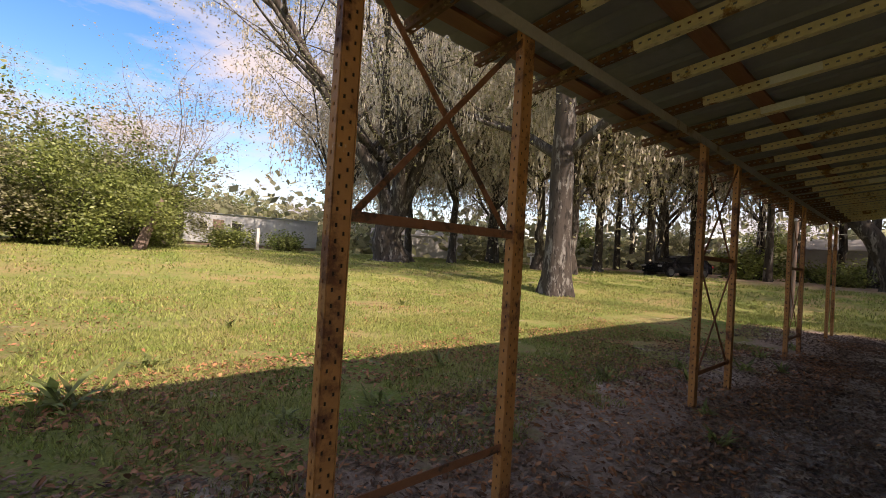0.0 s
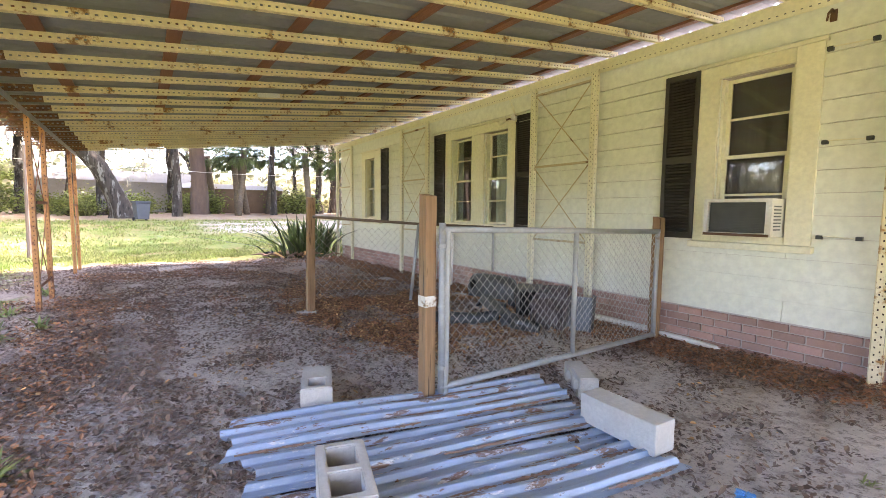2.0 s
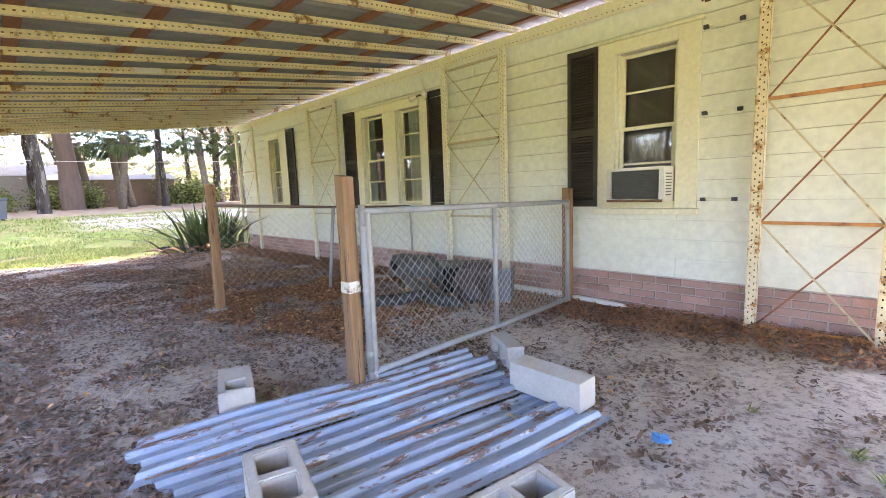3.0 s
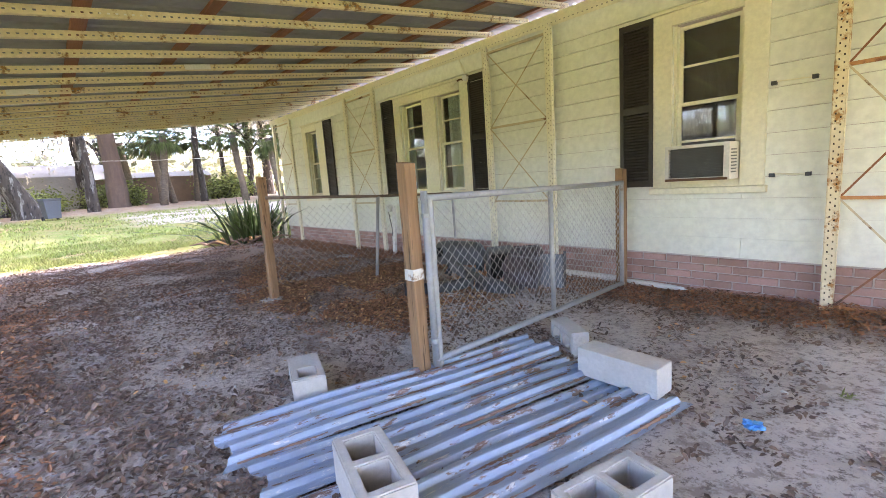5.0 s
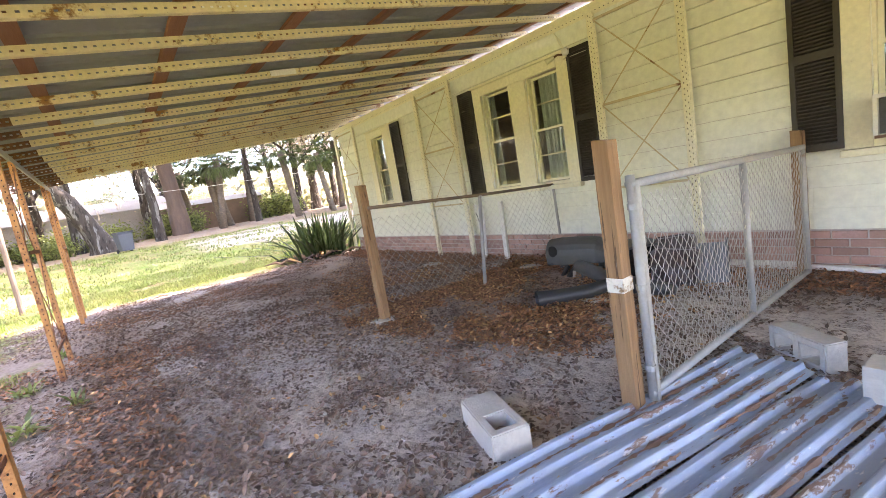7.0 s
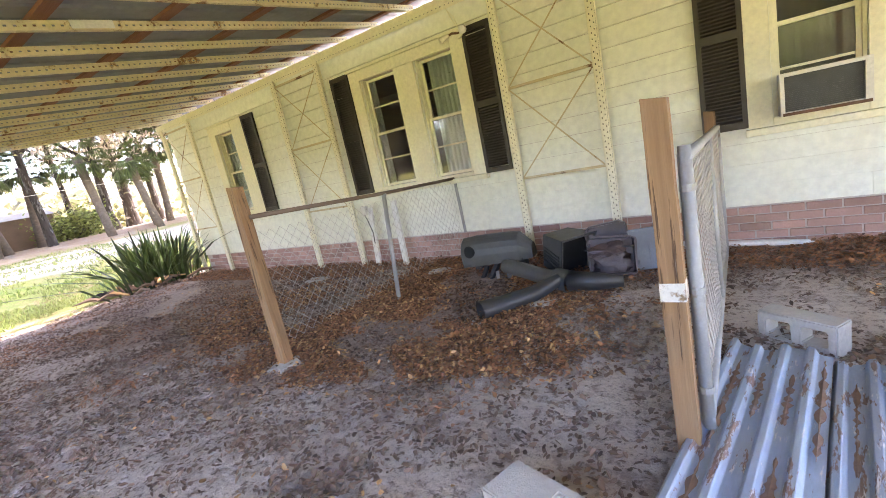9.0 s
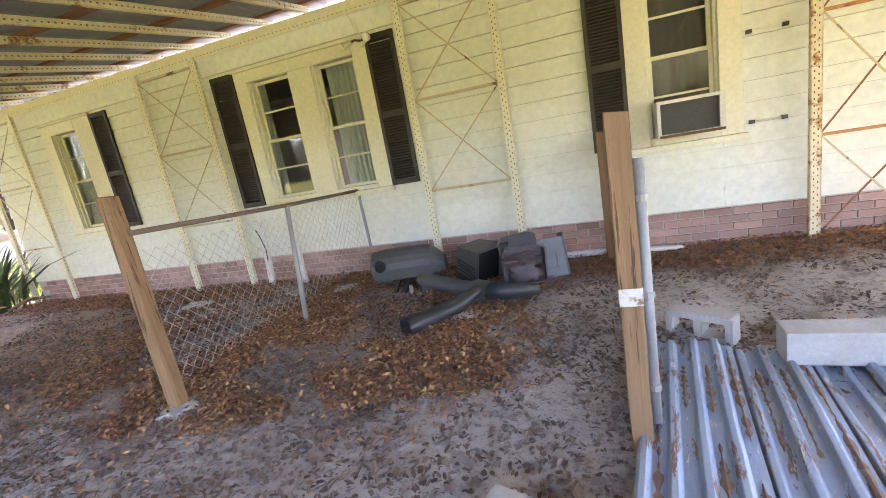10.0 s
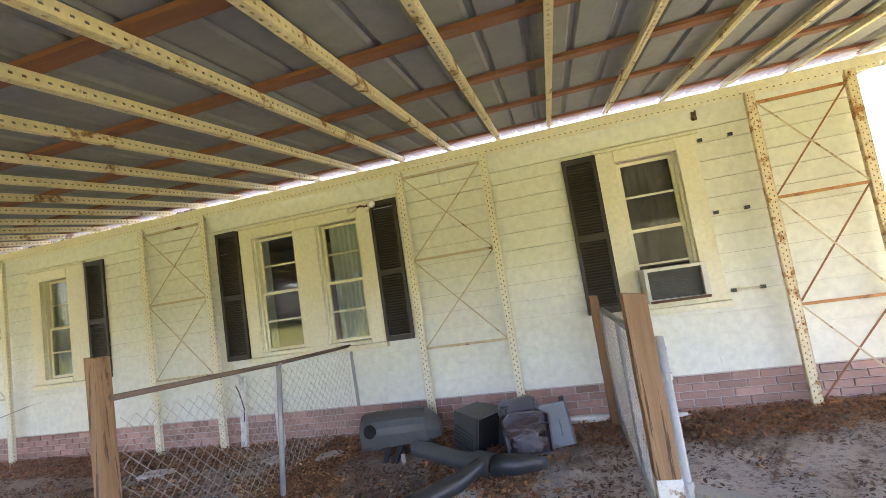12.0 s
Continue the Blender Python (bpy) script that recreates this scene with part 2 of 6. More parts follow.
M_PALM = surf("palm_leaf", (0.08, 0.13, 0.035), (0.13, 0.16, 0.06), 2, 0.5, bump=0, island=0.4, trans=0.3)
M_GRASS = surf("grass_blade", (0.15, 0.25, 0.04), (0.36, 0.33, 0.12), 0.9, 0.7, bump=0, island=0.5, trans=0.2)
M_DEAD = surf("dead_leaf", (0.37, 0.175, 0.08), (0.17, 0.08, 0.043), 5, 0.8, bump=0, island=0.75)
M_DARKLEAF = surf("dark_dead_leaf", (0.23, 0.15, 0.105), (0.115, 0.075, 0.055), 5, 0.85, bump=0, island=0.6)
M_STRAP = surf("strap_leaf", (0.040, 0.080, 0.024), (0.075, 0.105, 0.036), 3, 0.42, bump=0, vary=0.45, trans=0.12)
M_DIRT = surf("rusty_dirt", (0.30, 0.19, 0.13), (0.20, 0.12, 0.085), 8, 0.95, bump=0.6, bscale=60, spots=(0.36, 0.30, 0.26), spot_scale=9, spot_at=0.55)
# Near-black that stands in for shade in two plastic openings; also blackens some litter.
M_DEEPBLACK = surf("hole_shade_and_litter_black", (0.008, 0.008, 0.008), (0.006, 0.006, 0.006), 8, 0.95, bump=0)
M_DEADLIT = surf("pale_dead_leaf", (0.62, 0.39, 0.18), (0.44, 0.235, 0.09), 5, 0.75, bump=0, island=0.5)
M_CARPAINT = surf("black_car_paint", (0.008, 0.008, 0.010), (0.010, 0.010, 0.012), 3, 0.25, bump=0, spec=0.25)
M_TYRE = surf("tyre_rubber", (0.02, 0.02, 0.02), (0.03, 0.03, 0.03), 12, 0.8, bump=0.2)
M_RIM = surf("alloy_rim", (0.22, 0.225, 0.23), (0.17, 0.175, 0.18), 12, 0.35, metal=0.7, bump=0)
M_LAMPGLASS = surf("lamp_glass", (0.55, 0.55, 0.55), (0.45, 0.45, 0.45), 12, 0.15, bump=0)
M_TAIL = surf("tail_lamp_red", (0.35, 0.02, 0.02), (0.28, 0.02, 0.02), 12, 0.2, bump=0)
M_BLUE = surf("blue_plastic", (0.05, 0.25, 0.60), (0.10, 0.35, 0.65), 20, 0.4, bump=0.2)
M_BRASS = surf("rusted_iron", (0.16, 0.08, 0.04), (0.10, 0.05, 0.03), 20, 0.8, bump=0.4)
M_BINGREY = surf("bin_plastic", (0.075, 0.085, 0.10), (0.06, 0.066, 0.08), 6, 0.5, bump=0.05)
M_FARWALL = surf("far_wall", (0.40, 0.40, 0.385), (0.32, 0.32, 0.31), 1.5, 0.8, bump=0.1, spots=(0.36, 0.36, 0.33), spot_scale=1.0, spot_at=0.6, spot_soft=0.2)
M_TRAILER = surf("trailer_metal", (0.44, 0.46, 0.46), (0.36, 0.38, 0.38), 1.2, 0.6, metal=0.1, bump=0.1, spots=(0.28, 0.26, 0.22), spot_scale=1.4, spot_at=0.6, spot_soft=0.2)
M_BROWNW = surf("brown_boards", (0.20, 0.14, 0.10), (0.14, 0.10, 0.07), 2, 0.85, bump=0.2)


def glass(name, tint=(0.9, 0.93, 0.92)):
    m = bpy.data.materials.new(name)
    m.use_nodes = True
    b = m.node_tree.nodes["Principled BSDF"]
    b.inputs["Base Color"].default_value = (*tint, 1)
    b.inputs["Transmission Weight"].default_value = 1.0
    b.inputs["Roughness"].default_value = 0.02
    b.inputs["IOR"].default_value = 1.45
    return m


M_GLASS = glass("window_glass")
M_CARGLASS = surf("car_glass", (0.010, 0.011, 0.013), (0.013, 0.015, 0.016), 3, 0.12, bump=0, spec=0.35)


def ground_material():
    m = bpy.data.materials.new("ground_sand_and_grass")
    m.use_nodes = True
    nd, nt = m.node_tree.nodes, m.node_tree.links
    b = nd["Principled BSDF"]
    geo = nd.new("ShaderNodeNewGeometry")
    sep = nd.new("ShaderNodeSeparateXYZ")
    nt.new(geo.outputs["Position"], sep.inputs[0])

    def nz(s, d=6, r=0.6):
        n = nd.new("ShaderNodeTexNoise")
        n.inputs["Scale"].default_value, n.inputs["Detail"].default_value, n.inputs["Roughness"].default_value = s, d, r
        nt.new(geo.outputs["Position"], n.inputs["Vector"])
        return n.outputs["Fac"]

    def mr(f, a, z, lo=0.0, hi=1.0):
        r = nd.new("ShaderNodeMapRange")
        for k, v in (("From Min", a), ("From Max", z), ("To Min", lo), ("To Max", hi)):
            r.inputs[k].default_value = v
        nt.new(f, r.inputs["Value"])
        return r.outputs["Result"]

    def op(o, a, z):
        n = nd.new("ShaderNodeMath")
        n.operation = o
        for i, v in ((0, a), (1, z)):
            if isinstance(v, (int, float)):
                n.inputs[i].default_value = v
            else:
                nt.new(v, n.inputs[i])
        return n.outputs[0]

    def mix(f, a, z):
        x = nd.new("ShaderNodeMixRGB")
        nt.new(f, x.inputs[0]) if not isinstance(f, float) else None
        if isinstance(f, float):
            x.inputs[0].default_value = f
        for i, v in ((1, a), (2, z)):
            if isinstance(v, tuple):
                x.inputs[i].default_value = (*v, 1)
            else:
                nt.new(v, x.inputs[i])
        return x.outputs["Color"]

    sand = mix(mr(nz(3.0), 0.35, 0.7), (0.66, 0.585, 0.51), (0.52, 0.445, 0.385))
    sand = mix(mr(nz(24, 8, 0.78), 0.52, 0.60), sand, (0.21, 0.165, 0.14))
    sand = mix(mr(nz(60, 5, 0.7), 0.55, 0.68), sand, (0.54, 0.49, 0.44))
    sand = mix(op("MULTIPLY", mr(nz(9, 8, 0.72), 0.53, 0.60), 0.6), sand, (0.255, 0.19, 0.15))
    soil = mix(mr(nz(22, 7), 0.4, 0.65), (0.40, 0.305, 0.245), (0.24, 0.175, 0.14))
    # leaf-stained soil beside the house, on the pen floor and along the row of posts
    damp = mr(op("ADD", mr(sep.outputs["Y"], -3.4, -2.2, 1.0, 0.0), mr(nz(1.1), 0.3, 0.7, -0.35, 0.35)), 0.35, 0.75)
    pen = op("MULTIPLY", mr(sep.outputs["X"], 4.3, 5.6), mr(sep.outputs["Y"], 0.3, -1.2))
    pen = mr(op("ADD", pen, mr(nz(1.3), 0.3, 0.7, -0.4, 0.4)), 0.45, 0.8)
    strip = op("MULTIPLY", mr(sep.outputs["Y"], 0.6, 1.3), mr(sep.outputs["Y"], 3.4, 2.2))
    strip = mr(op("ADD", strip, mr(nz(1.5), 0.3, 0.7, -0.5, 0.5)), 0.4, 0.8)
    brown = op("MAXIMUM", damp, op("MAXIMUM", pen, strip))
    base = mix(op("MULTIPLY", brown, 0.8), sand, soil)
    g = mix(mr(nz(0.8), 0.35, 0.65), (0.14, 0.225, 0.045), (0.33, 0.285, 0.12))
    g = mix(mr(nz(0.35, 3), 0.45, 0.65), g, (0.23, 0.26, 0.07))
    g = mix(mr(nz(0.55, 7, 0.65), 0.52, 0.66), g, (0.37, 0.265, 0.135))
    g = mix(mr(nz(9, 7, 0.7), 0.54, 0.66), g, (0.36, 0.24, 0.14))
    g = mix(mr(nz(40, 5, 0.7), 0.5, 0.7), g, (0.12, 0.15, 0.04))
    # Unseen ground west of the carport is made grass to cut bounced light.
    lawn = op("MAXIMUM", mr(sep.outputs["Y"], 1.5, 2.9, -0.2, 1.0), op("MAXIMUM", mr(sep.outputs["X"], 12.2, 13.0, -0.2, 1.0), mr(sep.outputs["X"], 1.5, 0.3, -0.2, 1.0)))
    lawn = mr(op("ADD", lawn, mr(nz(2.2, 7), 0.3, 0.7, -0.5, 0.5)), 0.3, 0.7)
    base = mix(lawn, base, g)
    # bare, leaf-covered forest floor and the pale sand drive far off
    far = op("MULTIPLY", mr(op("ADD", sep.outputs["X"], mr(nz(0.25), 0, 1, -6, 6)), 24, 29), mr(sep.outputs["Y"], 34, 26))
    base = mix(far, base, mix(mr(nz(1.5), 0.35, 0.65), (0.30, 0.20, 0.13), (0.40, 0.33, 0.25)))
    dx = op("ADD", sep.outputs["X"], mr(nz(0.5), 0, 1, -2.5, 2.5))
    drive = op("MULTIPLY", op("MULTIPLY", mr(dx, 18.5, 19.5), mr(dx, 25.5, 24)), op("MULTIPLY", mr(sep.outputs["Y"], -14, -12), mr(sep.outputs["Y"], -1.0, -2.2)))
    base = mix(drive, base, mix(mr(nz(3), 0.35, 0.65), (0.52, 0.46, 0.40), (0.42, 0.35, 0.29)))
    nt.new(base, b.inputs["Base Color"])
    b.inputs["Roughness"].default_value = 0.95
    b.inputs["Specular IOR Level"].default_value = 0.2
    bp = nd.new("ShaderNodeBump")
    bp.inputs["Strength"].default_value, bp.inputs["Distance"].default_value = 1.0, 0.045
    nt.new(op("ADD", nz(18, 9, 0.72), op("MULTIPLY", nz(7, 4, 0.6), 1.2)), bp.inputs["Height"])
    nt.new(bp.outputs["Normal"], b.inputs["Normal"])
    return m


M_GROUND = ground_material()

# ---------------- mesh helpers ----------------


class Shape:
    """Collects vertices and faces of one mesh."""

    def __init__(self):
        self.v, self.f = [], []

    def add(self, verts, faces):
        o = len(self.v)
        self.v += [tuple(p) for p in verts]
        self.f += [tuple(i + o for i in f) for f in faces]
        return self

    def box(self, a, b, turn=None):
        x0, y0, z0 = a
        x1, y1, z1 = b
        vs = [Vector(p) for p in ((x0, y0, z0), (x1, y0, z0), (x1, y1, z0), (x0, y1, z0), (x0, y0, z1), (x1, y0, z1), (x1, y1, z1), (x0, y1, z1))]
        if turn is not None:
            vs = [turn @ p for p in vs]
        return self.add(vs, [(3, 2, 1, 0), (4, 5, 6, 7), (0, 1, 5, 4), (1, 2, 6, 5), (2, 3, 7, 6), (3, 0, 4, 7)])

    def bar(self, p, q, w, h, up=(0, 0, 1)):
        """A rectangular bar from p to q, w across and h along up."""
        p, q = Vector(p), Vector(q)
        d = (q - p).normalized()
        s = d.cross(Vector(up))
        s = s.normalized() if s.length > 1e-4 else Vector((1, 0, 0))
        u = s.cross(d).normalized()
        s, u = s * w / 2, u * h / 2
        vs = [p - s - u, p + s - u, p + s + u, p - s + u, q - s - u, q + s - u, q + s + u, q - s + u]
        return self.add(vs, [(0, 1, 2, 3), (7, 6, 5, 4), (0, 4, 5, 1), (1, 5, 6, 2), (2, 6, 7, 3), (3, 7, 4, 0)])

    def tube(self, pts, radii, n=8, caps=True):
        pts = [Vector(p) for p in pts]
        if not isinstance(radii, (list, tuple)):
            radii = [radii] * len(pts)
        rings = []
        side = None
        for i, p in enumerate(pts):
            d = (pts[min(i + 1, len(pts) - 1)] - pts[max(i - 1, 0)]).normalized()
            if side is None:
                side = d.cross(Vector((0.3, 0.2, 0.93)))
                if side.length < 0.1:
                    side = d.cross(Vector((1, 0, 0)))
            side = (side - d * side.dot(d)).normalized()
            up = d.cross(side)
            rings.append([p + radii[i] * (math.cos(2 * math.pi * k / n) * side + math.sin(2 * math.pi * k / n) * up) for k in range(n)])
        vs = [p for r in rings for p in r]
        fs = [(i * n + k, i * n + (k + 1) % n, (i + 1) * n + (k + 1) % n, (i + 1) * n + k) for i in range(len(pts) - 1) for k in range(n)]
        if caps:
            fs += [tuple(range(n - 1, -1, -1)), tuple((len(pts) - 1) * n + k for k in range(n))]
        return self.add(vs, fs)

    def mesh(self, name, material, bevel=0.0, smooth=False):
        me = bpy.data.meshes.new(name)
        me.from_pydata(self.v, [], self.f)
        if bevel:
            bm = bmesh.new()
            bm.from_mesh(me)
            bmesh.ops.bevel(bm, geom=[e for e in bm.edges], offset=bevel, segments=2, affect="EDGES", profile=0.6)
            bm.to_mesh(me)
            bm.free()
        me.materials.append(material)
        if smooth:
            me.polygons.foreach_set("use_smooth", [True] * len(me.polygons))
        me.update()
        return me


def part(name, shape, material, parent=None, label="", bevel=0.0, smooth=False, m=None):
    me = shape if isinstance(shape, bpy.types.Mesh) else shape.mesh(name, material, bevel, smooth)
    ob = new(name, me)
    if m is not None:
        ob.matrix_basis = m
    if parent is not None:
        ob.parent = parent
    return tagged(ob, label)


def thing(name, label, category, group="", m=None):
    ob = new(name)
    ob.empty_display_size = 0.1
    if m is not None:
        ob.matrix_basis = m
    return tagged(ob, label, category, group)


def terrain(x, y):
    r = math.hypot(x - 4, y)
    return 0.0 if r < 12 else 0.85 * (1 - math.exp(-(r - 12) / 8))


def lumps(x, y):
    near = max(0.0, 1 - max(0, math.hypot(x - 6, y) - 10) / 12)
    dip = -0.075 * math.exp(-((x - 3.1) ** 2 + (y + 1.3) ** 2) / 1.6)
    return dip + (0.03 * noise.noise((x * 0.5, y * 0.5, 0)) + 0.012 * noise.noise((x * 2.1, y * 2.1, 3)) + 0.011 * noise.noise((x * 7, y * 7, 5)) + 0.007 * noise.noise((x * 15, y * 15, 9))) * near - 0.01


def ground_at(x, y):
    return terrain(x, y) + lumps(x, y)


# ---------------- ground ----------------


def spread(lo, hi, step, far_lo, far_hi):
    a = list(np.arange(lo, hi, step))
    d, x = step, hi
    while x < far_hi:
        a.append(x)
        d *= 1.14
        x += d
    a.append(far_hi)
    d, x, left = step, lo, []
    while x > far_lo:
        d *= 1.14
        x -= d
        left.append(x)
    return left[::-1] + a


gx, gy = spread(-0.5, 9, 0.05, -500, 600), spread(-3.6, 4.0, 0.05, -500, 600)
gs = Shape()
gs.v = [(x, y, ground_at(x, y)) for y in gy for x in gx]
nx = len(gx)
gs.f = [(j * nx + i, j * nx + i + 1, (j + 1) * nx + i + 1, (j + 1) * nx + i) for j in range(len(gy) - 1) for i in range(nx - 1)]
tagged(part("ground", gs, M_GROUND, smooth=True), "sandy yard ground running into a patchy green lawn", "ground", kind="structure")

# ---------------- house ----------------
WY, HX0, HX1, HY = -3.46, 1.66, 12.15, -11.0
TOP = 2.62
OPEN = [(3.02, 3.54, 0.96, 2.26), (6.16, 6.65, 0.96, 2.24), (6.94, 7.46, 0.96, 2.24), (10.24, 10.70, 0.98, 2.24)]


def spans(lo, hi, z0, z1):
    """The stretches of a course from z0 to z1 that no window opening cuts."""
    cut = sorted((a, b) for a, b, c, d in OPEN if c < z1 - 0.01 and d > z0 + 0.01)
    out, x = [], lo
    for a, b in cut:
        out.append((x, a))
        x = b
    out.append((x, hi))
    return out


s = Shape()
for z0, z1 in ((-0.2, 0.96), (0.96, 0.98), (0.98, 2.24), (2.24, 2.26), (2.26, TOP)):
    for a, b in spans(HX0, HX1, z0, z1):
        s.box((a, WY - 0.12, z0), (b, WY - 0.012, z1))
wall = tagged(part("wall_front", s, M_MORTAR), "long house wall with cream lap siding over a brick base", "wall", kind="structure")
s = Shape().box((HX0, HY, -0.2), (HX0 + 0.11, WY - 0.125, TOP)).box((HX1 - 0.11, HY, -0.2), (HX1, WY - 0.125, TOP)).box((HX0 + 0.115, HY, -0.2), (HX1 - 0.115, HY + 0.11, TOP))
tagged(part("wall_back", s, M_SIDING), "plain cream side and back walls of the house", "wall", kind="structure")
s = Shape().box((HX0 + 0.115, HY + 0.115, 0.3), (HX1 - 0.115, WY - 0.125, 0.36))
tagged(part("floor_house", s, M_INSIDE), "plain floor inside the house", "floor", kind="structure")
s = Shape().box((HX0 + 0.115, WY - 2.6, 0.365), (HX1 - 0.115, WY - 2.5, 2.45))
tagged(part("wall_inner", s, M_INSIDE), "dim plastered wall inside the house", "wall", kind="structure")
s = Shape().box((HX0 + 0.115, HY + 0.115, 2.46), (HX1 - 0.115, WY - 0.125, 2.5))
tagged(part("ceiling_house", s, M_INSIDE), "plain ceiling inside the house", "ceiling", kind="structure")
s = Shape()
ym = (WY + HY) / 2
s.add([(HX0 - 0.25, WY + 0.02, 2.63), (HX1 + 0.2, WY + 0.02, 2.63), (HX1 + 0.2, ym, 2.95), (HX0 - 0.25, ym, 2.95), (HX0 - 0.25, HY - 0.3, 2.63), (HX1 + 0.2, HY - 0.3, 2.63),
       (HX0 - 0.25, WY + 0.02, 2.68), (HX1 + 0.2, WY + 0.02, 2.68), (HX1 + 0.2, ym, 3.0), (HX0 - 0.25, ym, 3.0), (HX0 - 0.25, HY - 0.3, 2.68), (HX1 + 0.2, HY - 0.3, 2.68)],
      [(3, 2, 1, 0), (4, 5, 2, 3), (6, 7, 8, 9), (9, 8, 11, 10), (0, 1, 7, 6), (5, 4, 10, 11), (1, 2, 8, 7), (2, 5, 11, 8), (3, 0, 6, 9), (4, 3, 9, 10)])
tagged(part("roof_house", s, M_SHINGLE), "low felted house roof", "roof", kind="structure")

# frieze board over the siding
s = Shape()
for a, b in ((HX0, 5.2), (5.204, 8.7), (8.704, HX1)):
    s.box((a, WY - 0.01, 2.415), (b, WY + 0.012, TOP - 0.005))
tagged(part("trim_frieze", s, M_SIDING), "flat cream frieze board under the eave", "trim", kind="structure")


def window(number, wins, c0, c1, z0, z1, sashes, label):
    """Casing round one or two openings, each with an upper and a lower sash of two lights."""
    w = tagged(new("window_%d" % number), label, "window", kind="structure")
    y0, y1 = WY - 0.008, WY + 0.03
    lo, hi = min(a for a, *_ in wins), max(b for _, b, *_ in wins)
    part("casing", Shape().box((c0, y0, z0), (lo - 0.004, y1, z1)), M_TRIM, w, bevel=0.004)
    part("casing", Shape().box((hi + 0.004, y0, z0), (c1, y1, z1)), M_TRIM, w, bevel=0.004)
    part("casing", Shape().box((lo - 0.003, y0, wins[0][3] + 0.002), (hi + 0.003, y1 + 0.004, z1)), M_TRIM, w, bevel=0.004)
    part("head_drip", Shape().box((c0 - 0.02, y0, z1 + 0.002), (c1 + 0.02, y1 + 0.02, z1 + 0.03)), M_TRIM, w, bevel=0.004)
    part("window_sill", Shape().box((c0 - 0.02, y0, z0 - 0.055), (c1 + 0.02, y1 + 0.045, z0 - 0.002)), M_TRIM, w, bevel=0.006)
    part("apron", Shape().box((lo - 0.003, y0, z0), (hi + 0.003, y1 + 0.002, wins[0][2] - 0.002)), M_TRIM, w, bevel=0.003)
    if len(wins) == 2:
        part("mullion", Shape().box((wins[0][1] + 0.004, y0, wins[0][2]), (wins[1][0] - 0.004, y1 + 0.002, wins[0][3])), M_TRIM, w, bevel=0.004)
    for a, b, c, d in wins:
        s = Shape()
        for u, v in ((a, a + 0.02), (b - 0.02, b)):
            s.box((u, WY - 0.11, c), (v, WY - 0.012, d))
        part("jamb", s, M_TRIM, w)
        mid = (c + d) / 2
        for low, high, yy in ((c + 0.004, mid + 0.015, -0.055), (mid - 0.015, d - 0.004, -0.085)):
            fr = Shape()
            xa, xb, t = a + 0.021, b - 0.021, 0.03
            ya, yb = WY + yy - 0.012, WY + yy + 0.012
            fr.box((xa, ya, low), (xa + t, yb, high)).box((xb - t, ya, low), (xb, yb, high))
            fr.box((xa + t, ya, low), (xb - t, yb, low + t)).box((xa + t, ya, high - t), (xb - t, yb, high))
            h = (low + high) / 2
            fr.box((xa + t, ya + 0.004, h - 0.009), (xb - t, yb - 0.002, h + 0.009))
            sash = part("sash", fr, M_TRIM, w)
            for q0, q1 in ((low + t, h - 0.009), (h + 0.009, high - t)):
                pane = part("pane", Shape().box((xa + t, WY + yy - 0.003, q0), (xb - t, WY + yy + 0.001, q1)), M_GLASS, sash)
                pane.visible_shadow = False
    return w


window(1, OPEN[0:1], 2.85, 3.70, 0.90, 2.37, 1, "single sash window in a wide cream casing, an air conditioner in its foot")
window(2, OPEN[1:3], 6.00, 7.62, 0.92, 2.36, 2, "paired sash windows in a weathered cream casing with pale curtains")
window(3, OPEN[3:4], 9.94, 10.88, 0.92, 2.37, 1, "single sash window in a cream casing with net curtain")


def curtain(x0, x1, label, mat=None, fold=1.0):
    s, n = Shape(), 40
    for i in range(n + 1):
        x = x0 + (x1 - x0) * i / n
        y = WY - 0.165 + fold * (0.018 * math.sin(i * 1.35) + 0.01 * math.sin(i * 0.6))
        s.v += [(x, y, 0.7), (x, y, 2.42)]
        if i:
            s.f.append((2 * i - 2, 2 * i, 2 * i + 1, 2 * i - 1))
    return tagged(part("curtain", s, mat or M_CURTAIN, smooth=True), label, "curtain")


curtain(3.0, 3.58, "dull brown sheeting fixed flat behind the window", M_BLIND, 0.12)
curtain(6.10, 6.60, "pale green-white curtain hanging behind the window")
curtain(7.38, 7.55, "pale green-white curtain drawn aside behind the window")
curtain(10.2, 10.75, "pale net curtain hanging behind the window")


def shutter(x0, x1, z0=0.915, z1=2.37):
    t = thing("window_shutter", "dark brown louvred plastic window shutter on cream siding", "shutter", "window shutters", m=pose((x0 + x1) / 2, WY + 0.012, z0))
    w, h = (x1 - x0) / 2, z1 - z0
    s = Shape().box((-w, 0, 0), (-w + 0.035, 0.03, h)).box((w - 0.035, 0, 0), (w, 0.03, h))
    for a, b in ((0, 0.05), (h * 0.46, h * 0.46 + 0.06), (h - 0.05, h)):
        s.box((-w + 0.035, 0, a), (w - 0.035, 0.029, b))
    part("shutter_frame", s, M_SHUT, t)
    part("backing", Shape().box((-w + 0.035, 0.001, 0.05), (w - 0.035, 0.006, h - 0.05)), M_SHUT, t)
    slat = Shape().bar((-w + 0.034, 0.016, 0), (w - 0.034, 0.016, 0), 0.022, 0.006, up=(0, 0.75, 0.66)).mesh("slat", M_SHUT)
    z = 0.065
    while z < h - 0.06:
        if not (h * 0.46 - 0.01 < z < h * 0.46 + 0.07):
            part("slat", slat, M_SHUT, t, m=pose(0, 0, z))
        z += 0.027


for a, b in ((3.70, 4.005), (5.695, 5.995), (7.63, 7.93), (9.62, 9.92)):
    shutter(a, b)


